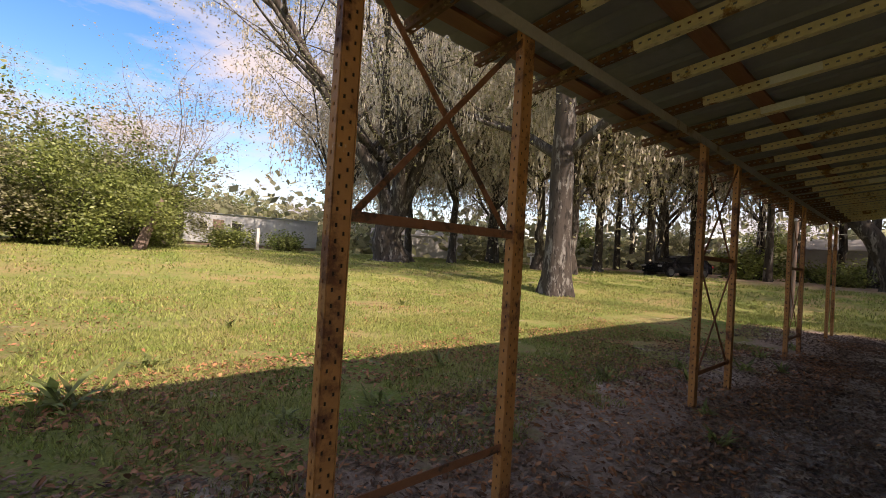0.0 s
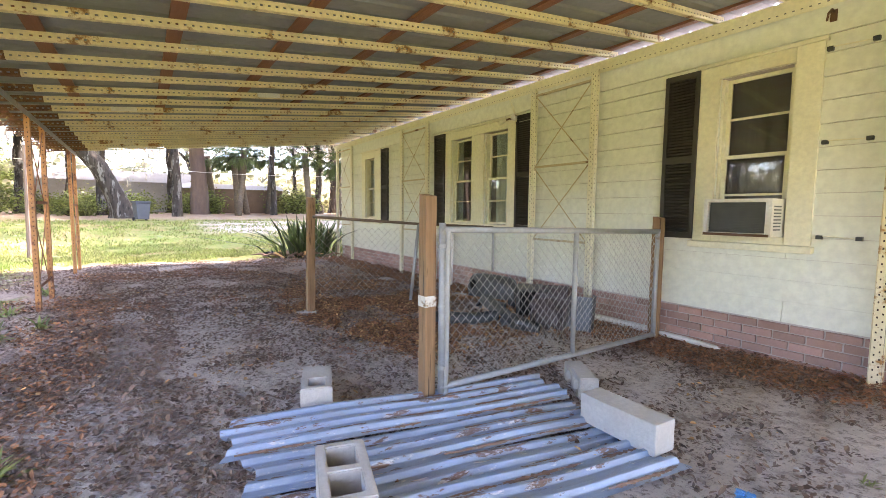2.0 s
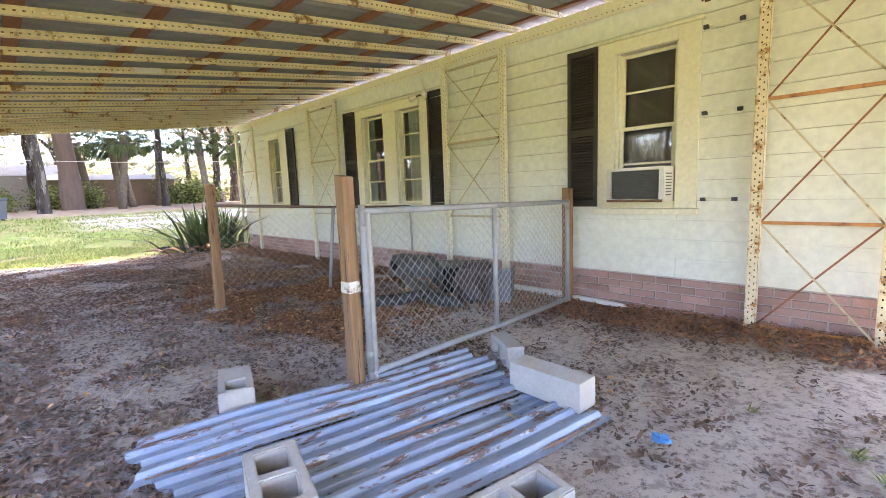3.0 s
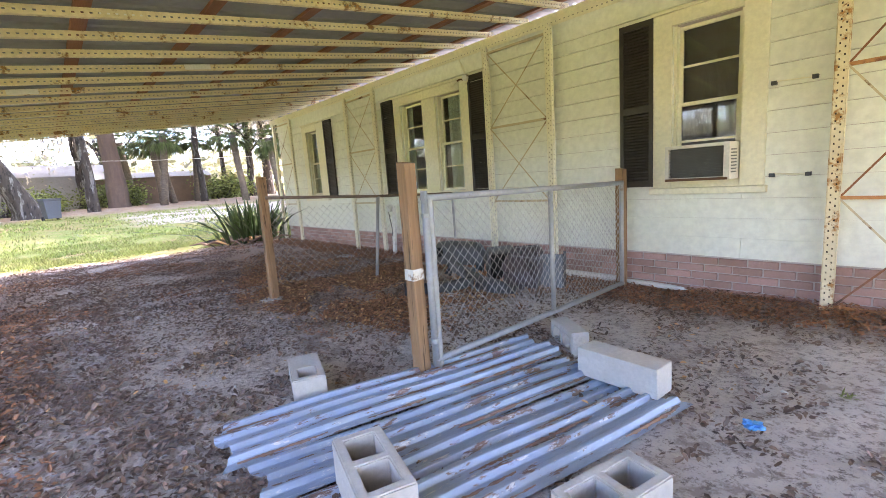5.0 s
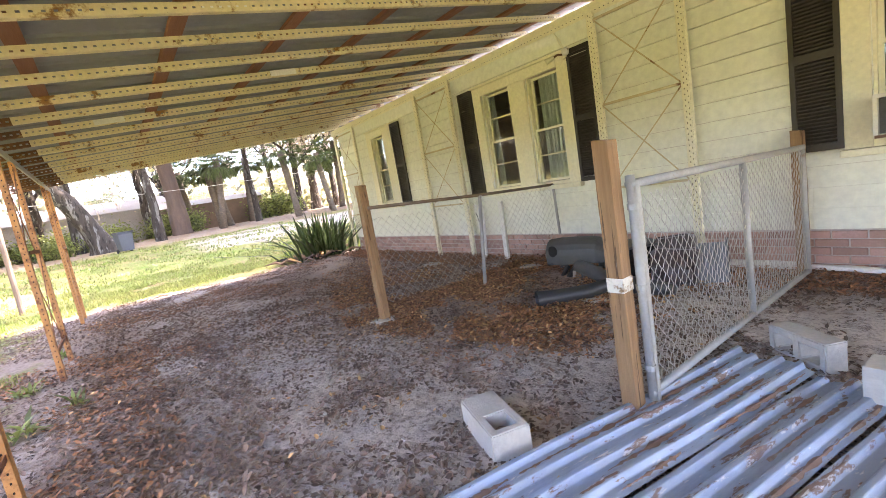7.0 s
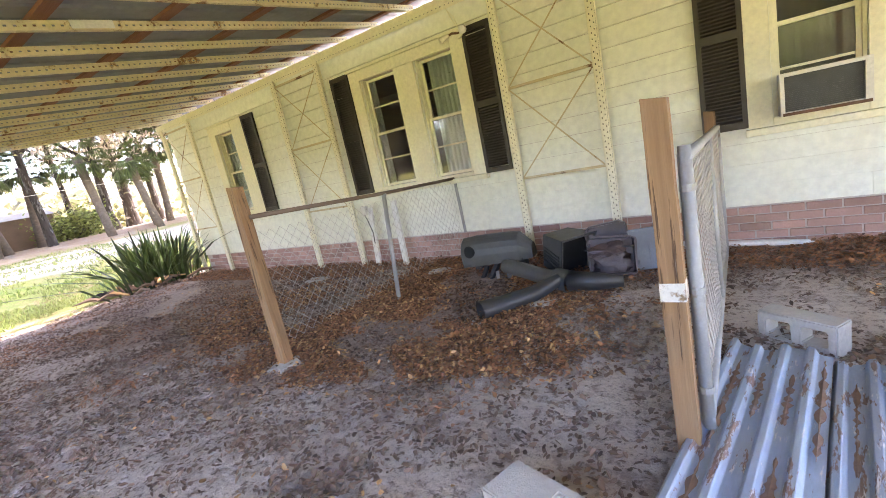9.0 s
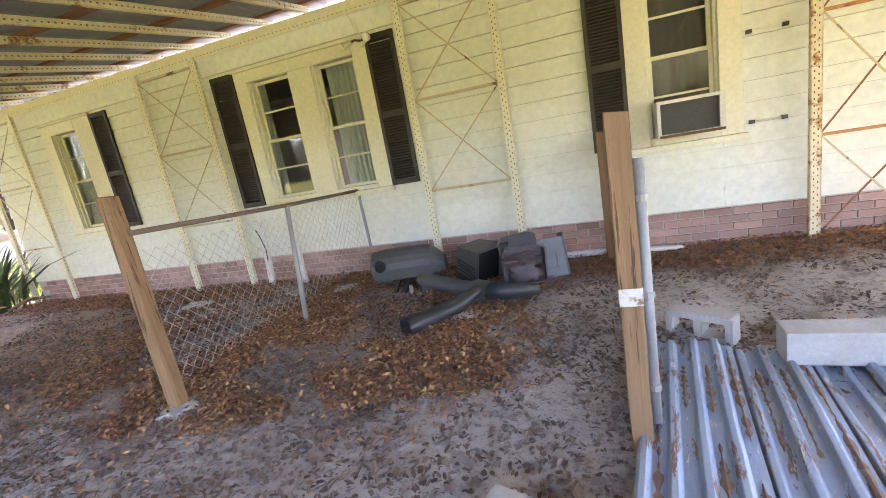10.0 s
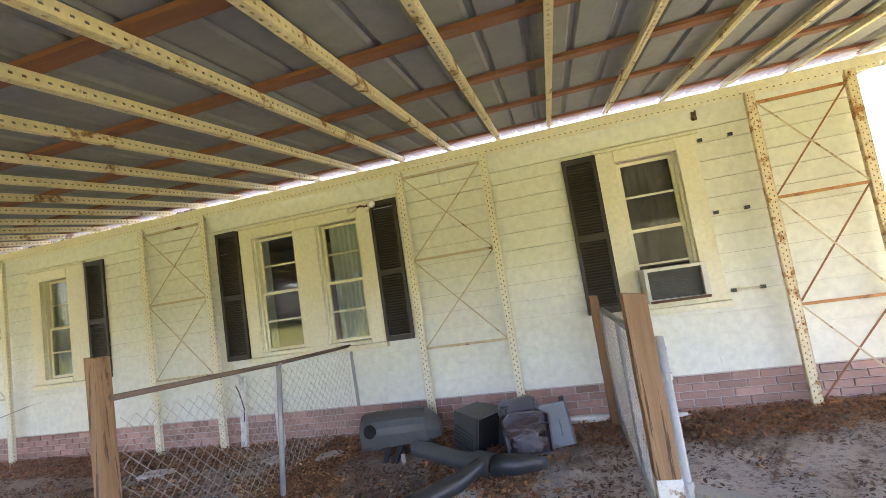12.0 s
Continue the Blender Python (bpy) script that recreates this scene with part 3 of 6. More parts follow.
def slotted(s, p, q, face, width, pitch=0.05, hole=(0.010, 0.016), thick=0.0035, rows=(0.5,)):
    """A slotted steel strip from p to q: face is the direction of its width; square holes go through it."""
    p, q, face = Vector(p), Vector(q), Vector(face).normalized()
    d = q - p
    n = d.normalized().cross(face)
    L = d.length
    d.normalize()
    edges = [0.0]
    for r in rows:
        edges += [r * width - hole[0] / 2, r * width + hole[0] / 2]
    edges.append(width)
    for i in range(0, len(edges) - 1, 2):
        mid = face * ((edges[i] + edges[i + 1]) / 2)
        s.bar(p + mid, q + mid, edges[i + 1] - edges[i], thick, up=n)
    k = int(L / pitch)
    for r_i, r in enumerate(rows):
        mid = face * (r * width)
        at = (pitch / 2 if r_i % 2 else 0.0)
        a = 0.0
        for j in range(k + 1):
            c = (j + 0.5) * pitch - at
            b = min(c - hole[1] / 2, L)
            if b > a:
                s.bar(p + mid + d * a, p + mid + d * b, hole[0], thick, up=n)
            a = c + hole[1] / 2
            if a >= L:
                break
        if a < L:
            s.bar(p + mid + d * a, q + mid, hole[0], thick, up=n)
    return s


def upright(length, web=0.07, flange=0.042):
    """A slotted upright: a channel with its web towards the house."""
    s = Shape()
    slotted(s, (-web / 2, 0, 0), (-web / 2, 0, length), (1, 0, 0), web, rows=(0.25, 0.75), hole=(0.009, 0.013))
    slotted(s, (-web / 2, 0.0025, 0), (-web / 2, 0.0025, length), (0, 1, 0), flange, rows=(0.5,), hole=(0.009, 0.013))
    slotted(s, (web / 2, 0.0025, 0), (web / 2, 0.0025, length), (0, 1, 0), flange, rows=(0.5,), hole=(0.009, 0.013))
    slotted(s, (-web / 2 + 0.004, flange, 0), (-web / 2 + 0.004, flange, length), (1, 0, 0), web - 0.008, rows=(0.28, 0.72), hole=(0.009, 0.013))
    return s


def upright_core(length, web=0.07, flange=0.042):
    """A dark core inside an upright; its colour imitates the shade behind the holes."""
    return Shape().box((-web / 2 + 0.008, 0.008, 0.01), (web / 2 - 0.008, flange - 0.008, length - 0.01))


def wall_frame(x0, x1, mat, struts, xs, label, low=-0.03, top=2.6, brace=M_OLDBRACE, strut=M_OLDBRACE, second=None):
    t = thing("wall_brace_frame", label, "steel frame", "slotted frames against the wall")
    up = upright(top - low).mesh("post", mat)
    core = upright_core(top - low).mesh("hollow", M_CORESHADE)
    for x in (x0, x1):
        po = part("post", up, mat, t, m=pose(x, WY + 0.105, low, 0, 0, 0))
        part("hollow", core, M_CORESHADE, po, "dark rust-tinted core painted as shade inside the upright")
    y = WY + 0.13
    for z in struts:
        part("strut", Shape().bar((x0 + 0.03, y, z), (x1 - 0.03, y, z), 0.004, 0.024).bar((x0 + 0.03, y - 0.011, z - 0.010), (x1 - 0.03, y - 0.011, z - 0.010), 0.018, 0.004), strut, t)
    for z0, z1 in xs:
        part("brace", Shape().bar((x0 + 0.03, y + 0.012, z0), (x1 - 0.03, y + 0.012, z1), 0.004, 0.013), second or brace, t)
        part("brace", Shape().bar((x1 - 0.03, y - 0.006, z0), (x0 + 0.03, y - 0.006, z1), 0.004, 0.013), brace, t)


wall_frame(4.72, 5.59, M_CREAM, (2.52, 1.675, 0.81), ((0.81, 1.675), (1.675, 2.52)), "slotted steel frame painted cream against the siding")
wall_frame(8.00, 8.88, M_CREAM, (2.52, 1.675, 0.81), ((0.81, 1.675), (1.675, 2.52)), "slotted steel frame painted cream against the siding")
wall_frame(11.2, 12.08, M_CREAM, (2.52, 1.675, 0.81), ((0.81, 1.675), (1.675, 2.52)), "slotted steel frame painted cream at the house corner")
wall_frame(1.70, 2.42, M_WALLRUST, (2.5, 1.68, 0.80, 0.02), ((0.02, 0.80), (0.80, 1.68), (1.68, 2.5)), "slotted steel frame in flaking cream paint with orange rust", brace=M_BRACE, strut=M_POST, second=M_OLDBRACE)

# ---------------- carport ----------------
# The west end down to x -1.8 is unseen, extended to keep light out.
CX0, CX1 = -1.8, 12.25
SL = (2.13 - 2.69) / (1.58 + 3.33)


def zr(y):
    """Underside of the rafters."""
    return 2.69 + SL * (y + 3.33)


carport = thing("carport", "lean-to carport of slotted steel uprights and rafters under ribbed sheets", "carport")
# The first two posts are unseen and carry that added bay.
POSTX = (-1.72, -0.84, 1.585, 2.47, 4.82, 5.73, 8.15, 9.02, 11.48, 12.17)
up = upright(2.16).mesh("post", M_POST)
core = upright_core(2.16).mesh("hollow", M_CORESHADE)
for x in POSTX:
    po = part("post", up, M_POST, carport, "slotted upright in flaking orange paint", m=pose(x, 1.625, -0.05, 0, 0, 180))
    part("hollow", core, M_CORESHADE, po, "dark rust-tinted core painted as shade inside the upright")
for i in range(0, 10, 2):
    a, b, y = POSTX[i], POSTX[i + 1], 1.605
    for z in ((1.17, 0.24) if i < 8 else (1.17,)):
        s = Shape().bar((a + 0.03, y, z), (b - 0.03, y, z), 0.035, 0.004).bar((a + 0.03, y - 0.016, z + 0.016), (b - 0.03, y - 0.016, z + 0.016), 0.004, 0.032)
        part("strut", s, M_BRACE, carport)
    for z0, z1 in ((1.17, 2.05),) + (((0.24, 1.17),) if i != 2 else ()):
        part("brace", Shape().bar((a + 0.03, y - 0.01, z0), (b - 0.03, y - 0.01, z1), 0.006, 0.024), M_BRACE, carport)
        part("brace", Shape().bar((b - 0.03, y + 0.012, z0), (a + 0.03, y + 0.012, z1), 0.006, 0.024), M_BRACE, carport)
s = Shape()
s.bar((CX0, 1.57, 2.095), (CX1, 1.57, 2.095), 0.005, 0.06).bar((CX0, 1.598, 2.122), (CX1, 1.598, 2.122), 0.05, 0.005)
part("edge_beam", s, M_BEAM, carport, "weathered grey steel angle beam")
s = Shape()
slotted(s, (CX0, -3.335, 2.568), (CX1, -3.335, 2.568), (0, 0, 1), 0.115, rows=(0.3,))
s.bar((CX0, -3.36, 2.686), (CX1, -3.36, 2.686), 0.05, 0.004)
part("wall_ledger", s, M_CREAM, carport, "cream slotted angle along the wall")
rs = Shape()
y0, y1 = -3.42, 1.99
L = math.hypot(y1 - y0, zr(y1) - zr(y0))
L1 = L - 0.62
slotted(rs, (0, 0, 0), (0, L1, 0), (0, 0, 1), 0.052, pitch=0.045, rows=(0.45,), hole=(0.011, 0.016))
slotted(rs, (0.0025, 0, 0), (0.0025, L1, 0), (1, 0, 0), 0.036, rows=(0.5,), hole=(0.012, 0.02))
rs.box((0.034, 0, 0.002), (0.038, L1, 0.02)).box((0.0025, 0, 0.049), (0.03, L1, 0.053))
ts = Shape()
slotted(ts, (0, L1, 0), (0, L, 0), (0, 0, 1), 0.052, pitch=0.045, rows=(0.45,), hole=(0.013, 0.02))
slotted(ts, (0.0025, L1, 0), (0.0025, L, 0), (1, 0, 0), 0.036, rows=(0.5,), hole=(0.014, 0.024))
ts.box((0.0025, L1, 0.049), (0.03, L - 0.02, 0.053))
tail = ts.mesh("rafter_tail", M_TAILRUST)
rafter = rs.mesh("rafter", M_RAFTER)
tilt = math.degrees(math.atan2(zr(y1) - zr(y0), y1 - y0))
x = 2.08 - 0.493 * 7
RX = []
while x < CX1 - 0.05:
    RX.append(x)
    rf_ = part("rafter", rafter, M_RAFTER, carport, m=pose(x - 0.02 + random.uniform(-0.01, 0.01), y0, zr(y0), tilt, 0, random.uniform(-0.25, 0.25)))
    part("rafter_tail", tail, M_TAILRUST, rf_, "badly rusted overhanging end")
    x += 0.493
for i in (11, 12, 14, 17, 19):
    y = (0.9, 1.05, 0.2, -0.6, 0.75)[(11, 12, 14, 17, 19).index(i)]
    part("splice_plate", Shape().bar((RX[i] - 0.024, y - 0.12, zr(y - 0.12) + 0.026), (RX[i] - 0.024, y + 0.12, zr(y + 0.12) + 0.026), 0.004, 0.048), M_WHITE, carport, "pale riveted splice plate")
for y in (1.84, 1.14, 0.40, -0.33, -1.04, -1.75, -2.50, -3.27):
    z = zr(y) + 0.0535
    s = Shape()
    c = math.radians(tilt)
    s.box((CX0, -0.045, 0), (CX1, 0.045, 0.022), turn=pose(0, y, z, tilt, 0, 0))
    part("purlin", s, M_PURLIN, carport, "red-brown wooden batten")
# ribbed sheets, each 0.9 m wide, running down the slope
xw = CX0
ya, yb = -3.66, 1.97
while xw < CX1:
    xe = min(xw + 0.9, CX1 + 0.05)
    prof = []
    u = xw
    while u < xe - 0.01:
        prof += [(u, 0), (u + 0.075, 0), (u + 0.09, 0.02), (u + 0.115, 0.02), (u + 0.13, 0)]
        u += 0.225
    prof.append((xe + 0.02, 0.003))
    dz = 0.002 * (round((xw - CX0) / 0.9) % 2)
    dy = random.uniform(-0.06, 0.06)
    s = Shape()
    for u, h in prof:
        for y in (ya, yb + dy):
            z = zr(y) + 0.078 + h + dz
            s.v += [(u, y, z), (u, y, z + 0.0015)]
    for i in range(len(prof) - 1):
        a = 4 * i
        s.f += [(a, a + 2, a + 6, a + 4), (a + 1, a + 5, a + 7, a + 3), (a, a + 4, a + 5, a + 1), (a + 2, a + 3, a + 7, a + 6)]
    part("roof_sheet", s, M_ROOF, carport, "grey ribbed metal roof sheet")
    xw += 0.9

# ---------------- on the wall ----------------
t = thing("air_conditioner", "weathered white window air conditioner with a dark grille", "air conditioner", m=pose(3.28, WY, 0.963))
s = Shape().box((-0.25, -0.25, 0), (0.23, 0.24, 0.025)).box((-0.25, -0.25, 0.265), (0.23, 0.24, 0.29)).box((-0.25, -0.25, 0.025), (-0.21, 0.24, 0.265)).box((0.205, -0.25, 0.025), (0.23, 0.24, 0.265))
part("case", s, M_ACW, t)
s = Shape().box((-0.209, 0.17, 0.026), (0.204, 0.19, 0.264))
for i in range(18):
    s.box((-0.208, 0.19, 0.032 + i * 0.0128), (0.203, 0.214, 0.0365 + i * 0.0128))
part("grille", s, M_ACD, t, "dark grille with pale spots painted for glare")
s = Shape()
for i in range(8):
    s.box((-0.256, 0.08, 0.05 + i * 0.025), (-0.2505, 0.2, 0.06 + i * 0.025))
part("side_louvre", s, M_ACD, t)
part("drip_pan", Shape().box((-0.24, 0.242, 0.0), (0.22, 0.262, 0.02)), M_BRASS, t, "rusted bottom edge")

for z, xa, xb in ((2.30, 2.58, 2.82), (1.65, 2.57, 2.81), (0.97, 2.58, 2.80)):
    t = thing("wall_clip_rod", "thin cream rod held by black clips on the siding", "rod", "clip rods beside the window", m=pose(xa, WY + 0.02, z))
    part("rod", Shape().tube([(0, 0.012, 0), (xb - xa, 0.012, 0.012)], 0.005, 6), M_CREAM, t)
    for u in (0.0, xb - xa):
        part("clip", Shape().box((u - 0.018, -0.01, -0.013), (u + 0.018, 0.026, 0.016)), M_BLACKP, t, "black clip", bevel=0.003)

t = thing("flood_light", "old cream twin floodlight on a bracket at the wall", "light fitting", m=pose(6.02, WY + 0.03, 2.33))
part("base", Shape().tube([(0, -0.02, 0), (0, 0.03, 0)], 0.05, 14), M_TRIM, t, smooth=False)
part("arm", Shape().tube([(0, 0.02, 0), (0.05, 0.06, 0.01), (0.09, 0.09, -0.01)], 0.011, 8), M_BRASS, t)
part("arm", Shape().tube([(0, 0.02, 0), (-0.05, 0.06, 0.01), (-0.08, 0.10, 0.0)], 0.011, 8), M_BRASS, t)
part("lamp_holder", Shape().tube([(0.08, 0.085, -0.005), (0.11, 0.11, -0.02), (0.15, 0.15, -0.045)], [0.02, 0.028, 0.034], 12), M_TRIM, t)
part("bulb", Shape().tube([(-0.075, 0.10, 0.0), (-0.095, 0.115, -0.003), (-0.115, 0.13, -0.006), (-0.13, 0.14, -0.01)], [0.022, 0.04, 0.042, 0.02], 14), M_WHITE, t, "frosted white bulb", smooth=True)
part("flex", Shape().tube([(0.0, -0.005, 0.04), (0.06, 0.0, 0.15), (0.1, 0.0, 0.27)], 0.004, 5), M_TRIM, t)
part("flex", Shape().tube([(0.0, -0.005, 0.04), (0.02, 0.02, 0.16), (0.11, 0.02, 0.28)], 0.004, 5), M_TRIM, t)

t = thing("iron_hook", "small rusted iron bracket high on the frieze", "hook", m=pose(2.82, WY + 0.014, 2.53))
part("plate", Shape().box((-0.02, 0, -0.04), (0.02, 0.006, 0.04)), M_BRASS, t)
part("hook", Shape().tube([(0, 0.004, 0.02), (0, 0.05, 0.03), (0.01, 0.075, 0.0), (0.02, 0.06, -0.035), (0.03, 0.03, -0.03)], 0.008, 6), M_BRASS, t)

# ---------------- pen fence, gate and posts ----------------


def timber_post(x, y, h, label, lean=(0, 0), white=False):
    t = thing("wooden_post", label, "post", "timber fence posts", m=pose(x, y, -0.06, lean[0], lean[1], random.uniform(-4, 4)))
    w = 0.039
    s = Shape()
    rows = 9
    for i in range(rows + 1):
        z = (h + 0.06) * i / rows
        e = 0.0015 * math.sin(i * 2.3 + x)
        c = 0.012 if i == rows else 0
        s.v += [(-w + e, -w, z - c), (w + e, -w, z), (w + e, w, z), (-w + e, w, z - c)]
        if i:
            a = 4 * (i - 1)
            s.f += [(a + k, a + (k + 1) % 4, a + 4 + (k + 1) % 4, a + 4 + k) for k in range(4)]
    s.f += [(3, 2, 1, 0), tuple(4 * rows + k for k in range(4))]
    part("shaft", s, M_WOOD, t, bevel=0.004)
    if white:
        part("paint_band", Shape().box((-w - 0.002, -w - 0.002, 0.605), (w + 0.002, w + 0.002, 0.672)), M_BAND, t, "smeared white paint band")
    return t


timber_post(3.965, -0.81, 1.235, "square brown timber gate post with a white paint band", white=True)
timber_post(3.945, -3.31, 1.105, "square brown timber post beside the brick base")
timber_post(6.465, -0.865, 1.28, "square brown timber post on a concrete footing", lean=(2.0, 3.0))
s = Shape()
for i in range(14):
    a = 2 * math.pi * i / 14
    r = 0.13 * (1 + 0.25 * math.sin(i * 2.7))
    s.v += [(6.46 + r * math.cos(a), -0.85 + r * math.sin(a), -0.03), (6.46 + 0.8 * r * math.cos(a), -0.85 + 0.8 * r * math.sin(a), 0.03)]
s.f = [(2 * i, 2 * ((i + 1) % 14), 2 * ((i + 1) % 14) + 1, 2 * i + 1) for i in range(14)] + [tuple(2 * i + 1 for i in range(14))]
tagged(part("concrete_footing", s, M_BLOCK), "rough grey concrete collar round a post foot", "concrete footing")


def chain_mesh(length, height, pitch, wire=0.0021, sag=0.0):
    """Woven diamonds along x, from z 0 up: zigzag wires, each hooked into its neighbour."""
    s = Shape()
    n, rows = int(length / pitch), int(height / pitch)
    for i in range(n):
        pts = []
        for j in range(rows + 1):
            right = (i + j) % 2 == 0
            x = (i + 0.5) * pitch + (pitch * 0.52 if right else -pitch * 0.52)
            drop = sag * math.sin(math.pi * min(max(x / length, 0), 1)) * (j / rows)
            pts.append((x, (0.003 if right else -0.003) + 0.006 * math.sin(x * 5 + j * 0.2), j * pitch - drop))
        s.tube(pts, wire, 4, caps=False)
    return s


gate = thing("chain_link_gate", "galvanised chain-link gate panel standing between timber posts", "gate")
P = lambda y, z: (3.90, y, z)
r = 0.021
part("top_rail", Shape().tube([P(-0.86, 1.02), P(-3.24, 0.97)], r, 10), M_GALV, gate, smooth=True)
part("bottom_rail", Shape().tube([P(-0.86, 0.035), P(-3.24, 0.02)], r, 10), M_GALV, gate, smooth=True)
part("stile", Shape().tube([P(-0.875, 0.0), P(-0.875, 1.06)], r, 10), M_GALV, gate, smooth=True)
part("stile", Shape().tube([P(-3.225, 0.0), P(-3.225, 0.99)], r, 10), M_GALV, gate, smooth=True)
part("middle_bar", Shape().tube([P(-2.11, 0.02), P(-2.11, 1.0)], r * 0.95, 10), M_GALV, gate, smooth=True)
part("hinge_pipe", Shape().tube([(3.905, -0.905, -0.03), (3.905, -0.915, 1.03)], 0.024, 10, caps=False), M_GALV, gate, smooth=True)
part("tension_bar", Shape().box((3.893, -0.925, 0.05), (3.898, -0.905, 1.0)), M_GALV, gate)
me = chain_mesh(2.33, 0.95, 0.034)
part("wire_mesh", me, M_WIRE, gate, "grey woven diamond wire", m=pose(3.90, -0.89, 0.045, 0, 0, -90))
for z in (0.16, 0.55, 0.92):
    part("band", Shape().tube([P(-0.875, z - 0.012), P(-0.875, z + 0.012)], r + 0.005, 10), M_GALV, gate)

fence = thing("chain_link_fence", "sagging chain-link fence running from a timber post to the wall", "fence")
part("top_rail", Shape().tube([(6.44, -0.90, 1.06), (6.42, -2.22, 0.975), (6.42, -3.43, 0.92)], 0.016, 10), M_BROWNW, fence, "dark stained top rail", smooth=True)
part("line_post", Shape().tube([(6.43, -2.10, -0.08), (6.42, -2.22, 0.97)], 0.02, 10), M_GALV, fence, smooth=True)
part("end_bar", Shape().tube([(6.40, -3.42, 0.30), (6.41, -3.42, 0.92)], 0.016, 8), M_GALV, fence)
part("wire_mesh", chain_mesh(2.5, 0.80, 0.042, sag=0.04), M_WIRE, fence, "grey woven diamond wire", m=pose(6.43, -0.92, 0.16, 0, 0, -90))
part("tie_wire", Shape().tube([(6.42, -2.2, 0.99), (6.40, -2.24, 0.96), (6.44, -2.25, 0.94)], 0.003, 5), M_WIRE, fence)

for x, h, lean in ((7.26, 0.84, 2), (7.72, 0.80, -2)):
    t = thing("white_stake", "white-painted wooden stake leaning at the brick base", "stake", "stakes by the wall", m=pose(x, WY + 0.16, -0.05, 3, lean, 0))
    part("shaft", Shape().box((-0.035, -0.02, 0), (0.035, 0.02, h)), M_WHITE, t, bevel=0.004)
t = thing("outlet_box", "small white electrical box with a hanging cable", "electrical box", m=pose(7.70, WY + 0.205, 0.72))
part("box", Shape().box((-0.04, -0.02, -0.05), (0.04, 0.025, 0.06)), M_WHITE, t, bevel=0.005)
part("cable", Shape().tube([(0, 0.02, -0.05), (-0.06, 0.05, -0.12), (-0.1, 0.05, -0.28), (-0.07, 0.03, -0.42)], 0.006, 6), M_BLACKP, t, "black cable")

# ---------------- blocks and sheets ----------------


def block(m, label, cores=2, solid=False, size=(0.40, 0.195, 0.19)):
    """Hollow concrete block: webs and shells, cores along z."""
    L, W, H = size
    t = thing("concrete_block", label, "concrete block", "loose concrete blocks", m=m)
    s = Shape()
    if solid:
        s.box((-L / 2, -W / 2, 0), (L / 2, W / 2, H))
        part("body", s, M_BLOCK, t, bevel=0.008)
        return t
    e = 0.034
    bm = bmesh.new()
    xs = [-L / 2, -L / 2 + e, -e / 2, e / 2, L / 2 - e, L / 2]
    ys = [-W / 2, -W / 2 + e, W / 2 - e, W / 2]
    vs = {}

    def v(i, j, k):
        if (i, j, k) not in vs:
            z = (0, H)[k]
            g = 0.006 if (1 <= i <= 4 and j in (1, 2)) else 0
            sx = (1 if i in (1, 3) else -1) * (g if k else -g * 0.3) if g else 0
            sy = (1 if j == 1 else -1) * (g if k else -g * 0.3) if g else 0
            vs[i, j, k] = bm.verts.new((xs[i] + sx + random.uniform(-0.002, 0.002), ys[j] + sy, z + random.uniform(-0.0015, 0.0015)))
        return vs[i, j, k]

    hole = {(1, 1), (3, 1)} if cores == 2 else {(1, 1)}
    for i in range(5):
        for j in range(3):
            if (i, j) in hole:
                for k in (0,):
                    for a, b in (((i, j), (i + 1, j)), ((i + 1, j), (i + 1, j + 1)), ((i + 1, j + 1), (i, j + 1)), ((i, j + 1), (i, j))):
                        bm.faces.new((v(*b, 0), v(*a, 0), v(*a, 1), v(*b, 1))[::-1])
                continue
            for k in (0, 1):
                q = [v(i, j, k), v(i + 1, j, k), v(i + 1, j + 1, k), v(i, j + 1, k)]
                bm.faces.new(q if k else q[::-1])
    for i in range(5):
        bm.faces.new((v(i, 0, 0), v(i + 1, 0, 0), v(i + 1, 0, 1), v(i, 0, 1)))
        bm.faces.new((v(i + 1, 3, 0), v(i, 3, 0), v(i, 3, 1), v(i + 1, 3, 1)))
    for j in range(3):
        bm.faces.new((v(0, j + 1, 0), v(0, j, 0), v(0, j, 1), v(0, j + 1, 1)))
        bm.faces.new((v(5, j, 0), v(5, j + 1, 0), v(5, j + 1, 1), v(5, j, 1)))
    bmesh.ops.recalc_face_normals(bm, faces=bm.faces)
    bmesh.ops.bevel(bm, geom=[ed for ed in bm.edges if ed.calc_face_angle(0) > 0.5], offset=0.006, segments=2, affect="EDGES")
    me = bpy.data.meshes.new("body")
    bm.to_mesh(me)
    bm.free()
    me.materials.append(M_BLOCK)
    part("body", me, M_BLOCK, t)
    return t


b1 = block(pose(4.31, -0.225, -0.085, 0, 0, -19), "pale concrete block standing on the sand with one clogged core", cores=1, size=(0.38, 0.18, 0.19))
part("debris", Shape().tube([(-0.09, 0, 0.0), (-0.09, 0, 0.12), (-0.085, 0.0, 0.15)], [0.06, 0.062, 0.02], 9), M_DARKLEAF, b1, "dead leaves stuck in the core")
block(pose(3.18, 0.045, -0.02, 0, 0, 164), "pale hollow concrete block with open cores beside metal sheets")
block(pose(3.55, -1.775, 0.0, 90, 0, 147) @ pose(0, 0, -0.06), "grey hollow concrete block lying on its side with cores showing", size=(0.35, 0.165, 0.12))
block(pose(3.03, -1.49, -0.065, 0, 0, 177), "smooth white concrete block lying across metal sheets", solid=True, size=(0.47, 0.16, 0.165))
block(pose(2.60, -0.56, -0.15, 0, 0, 78), "pale hollow concrete block half-bedded in sand")

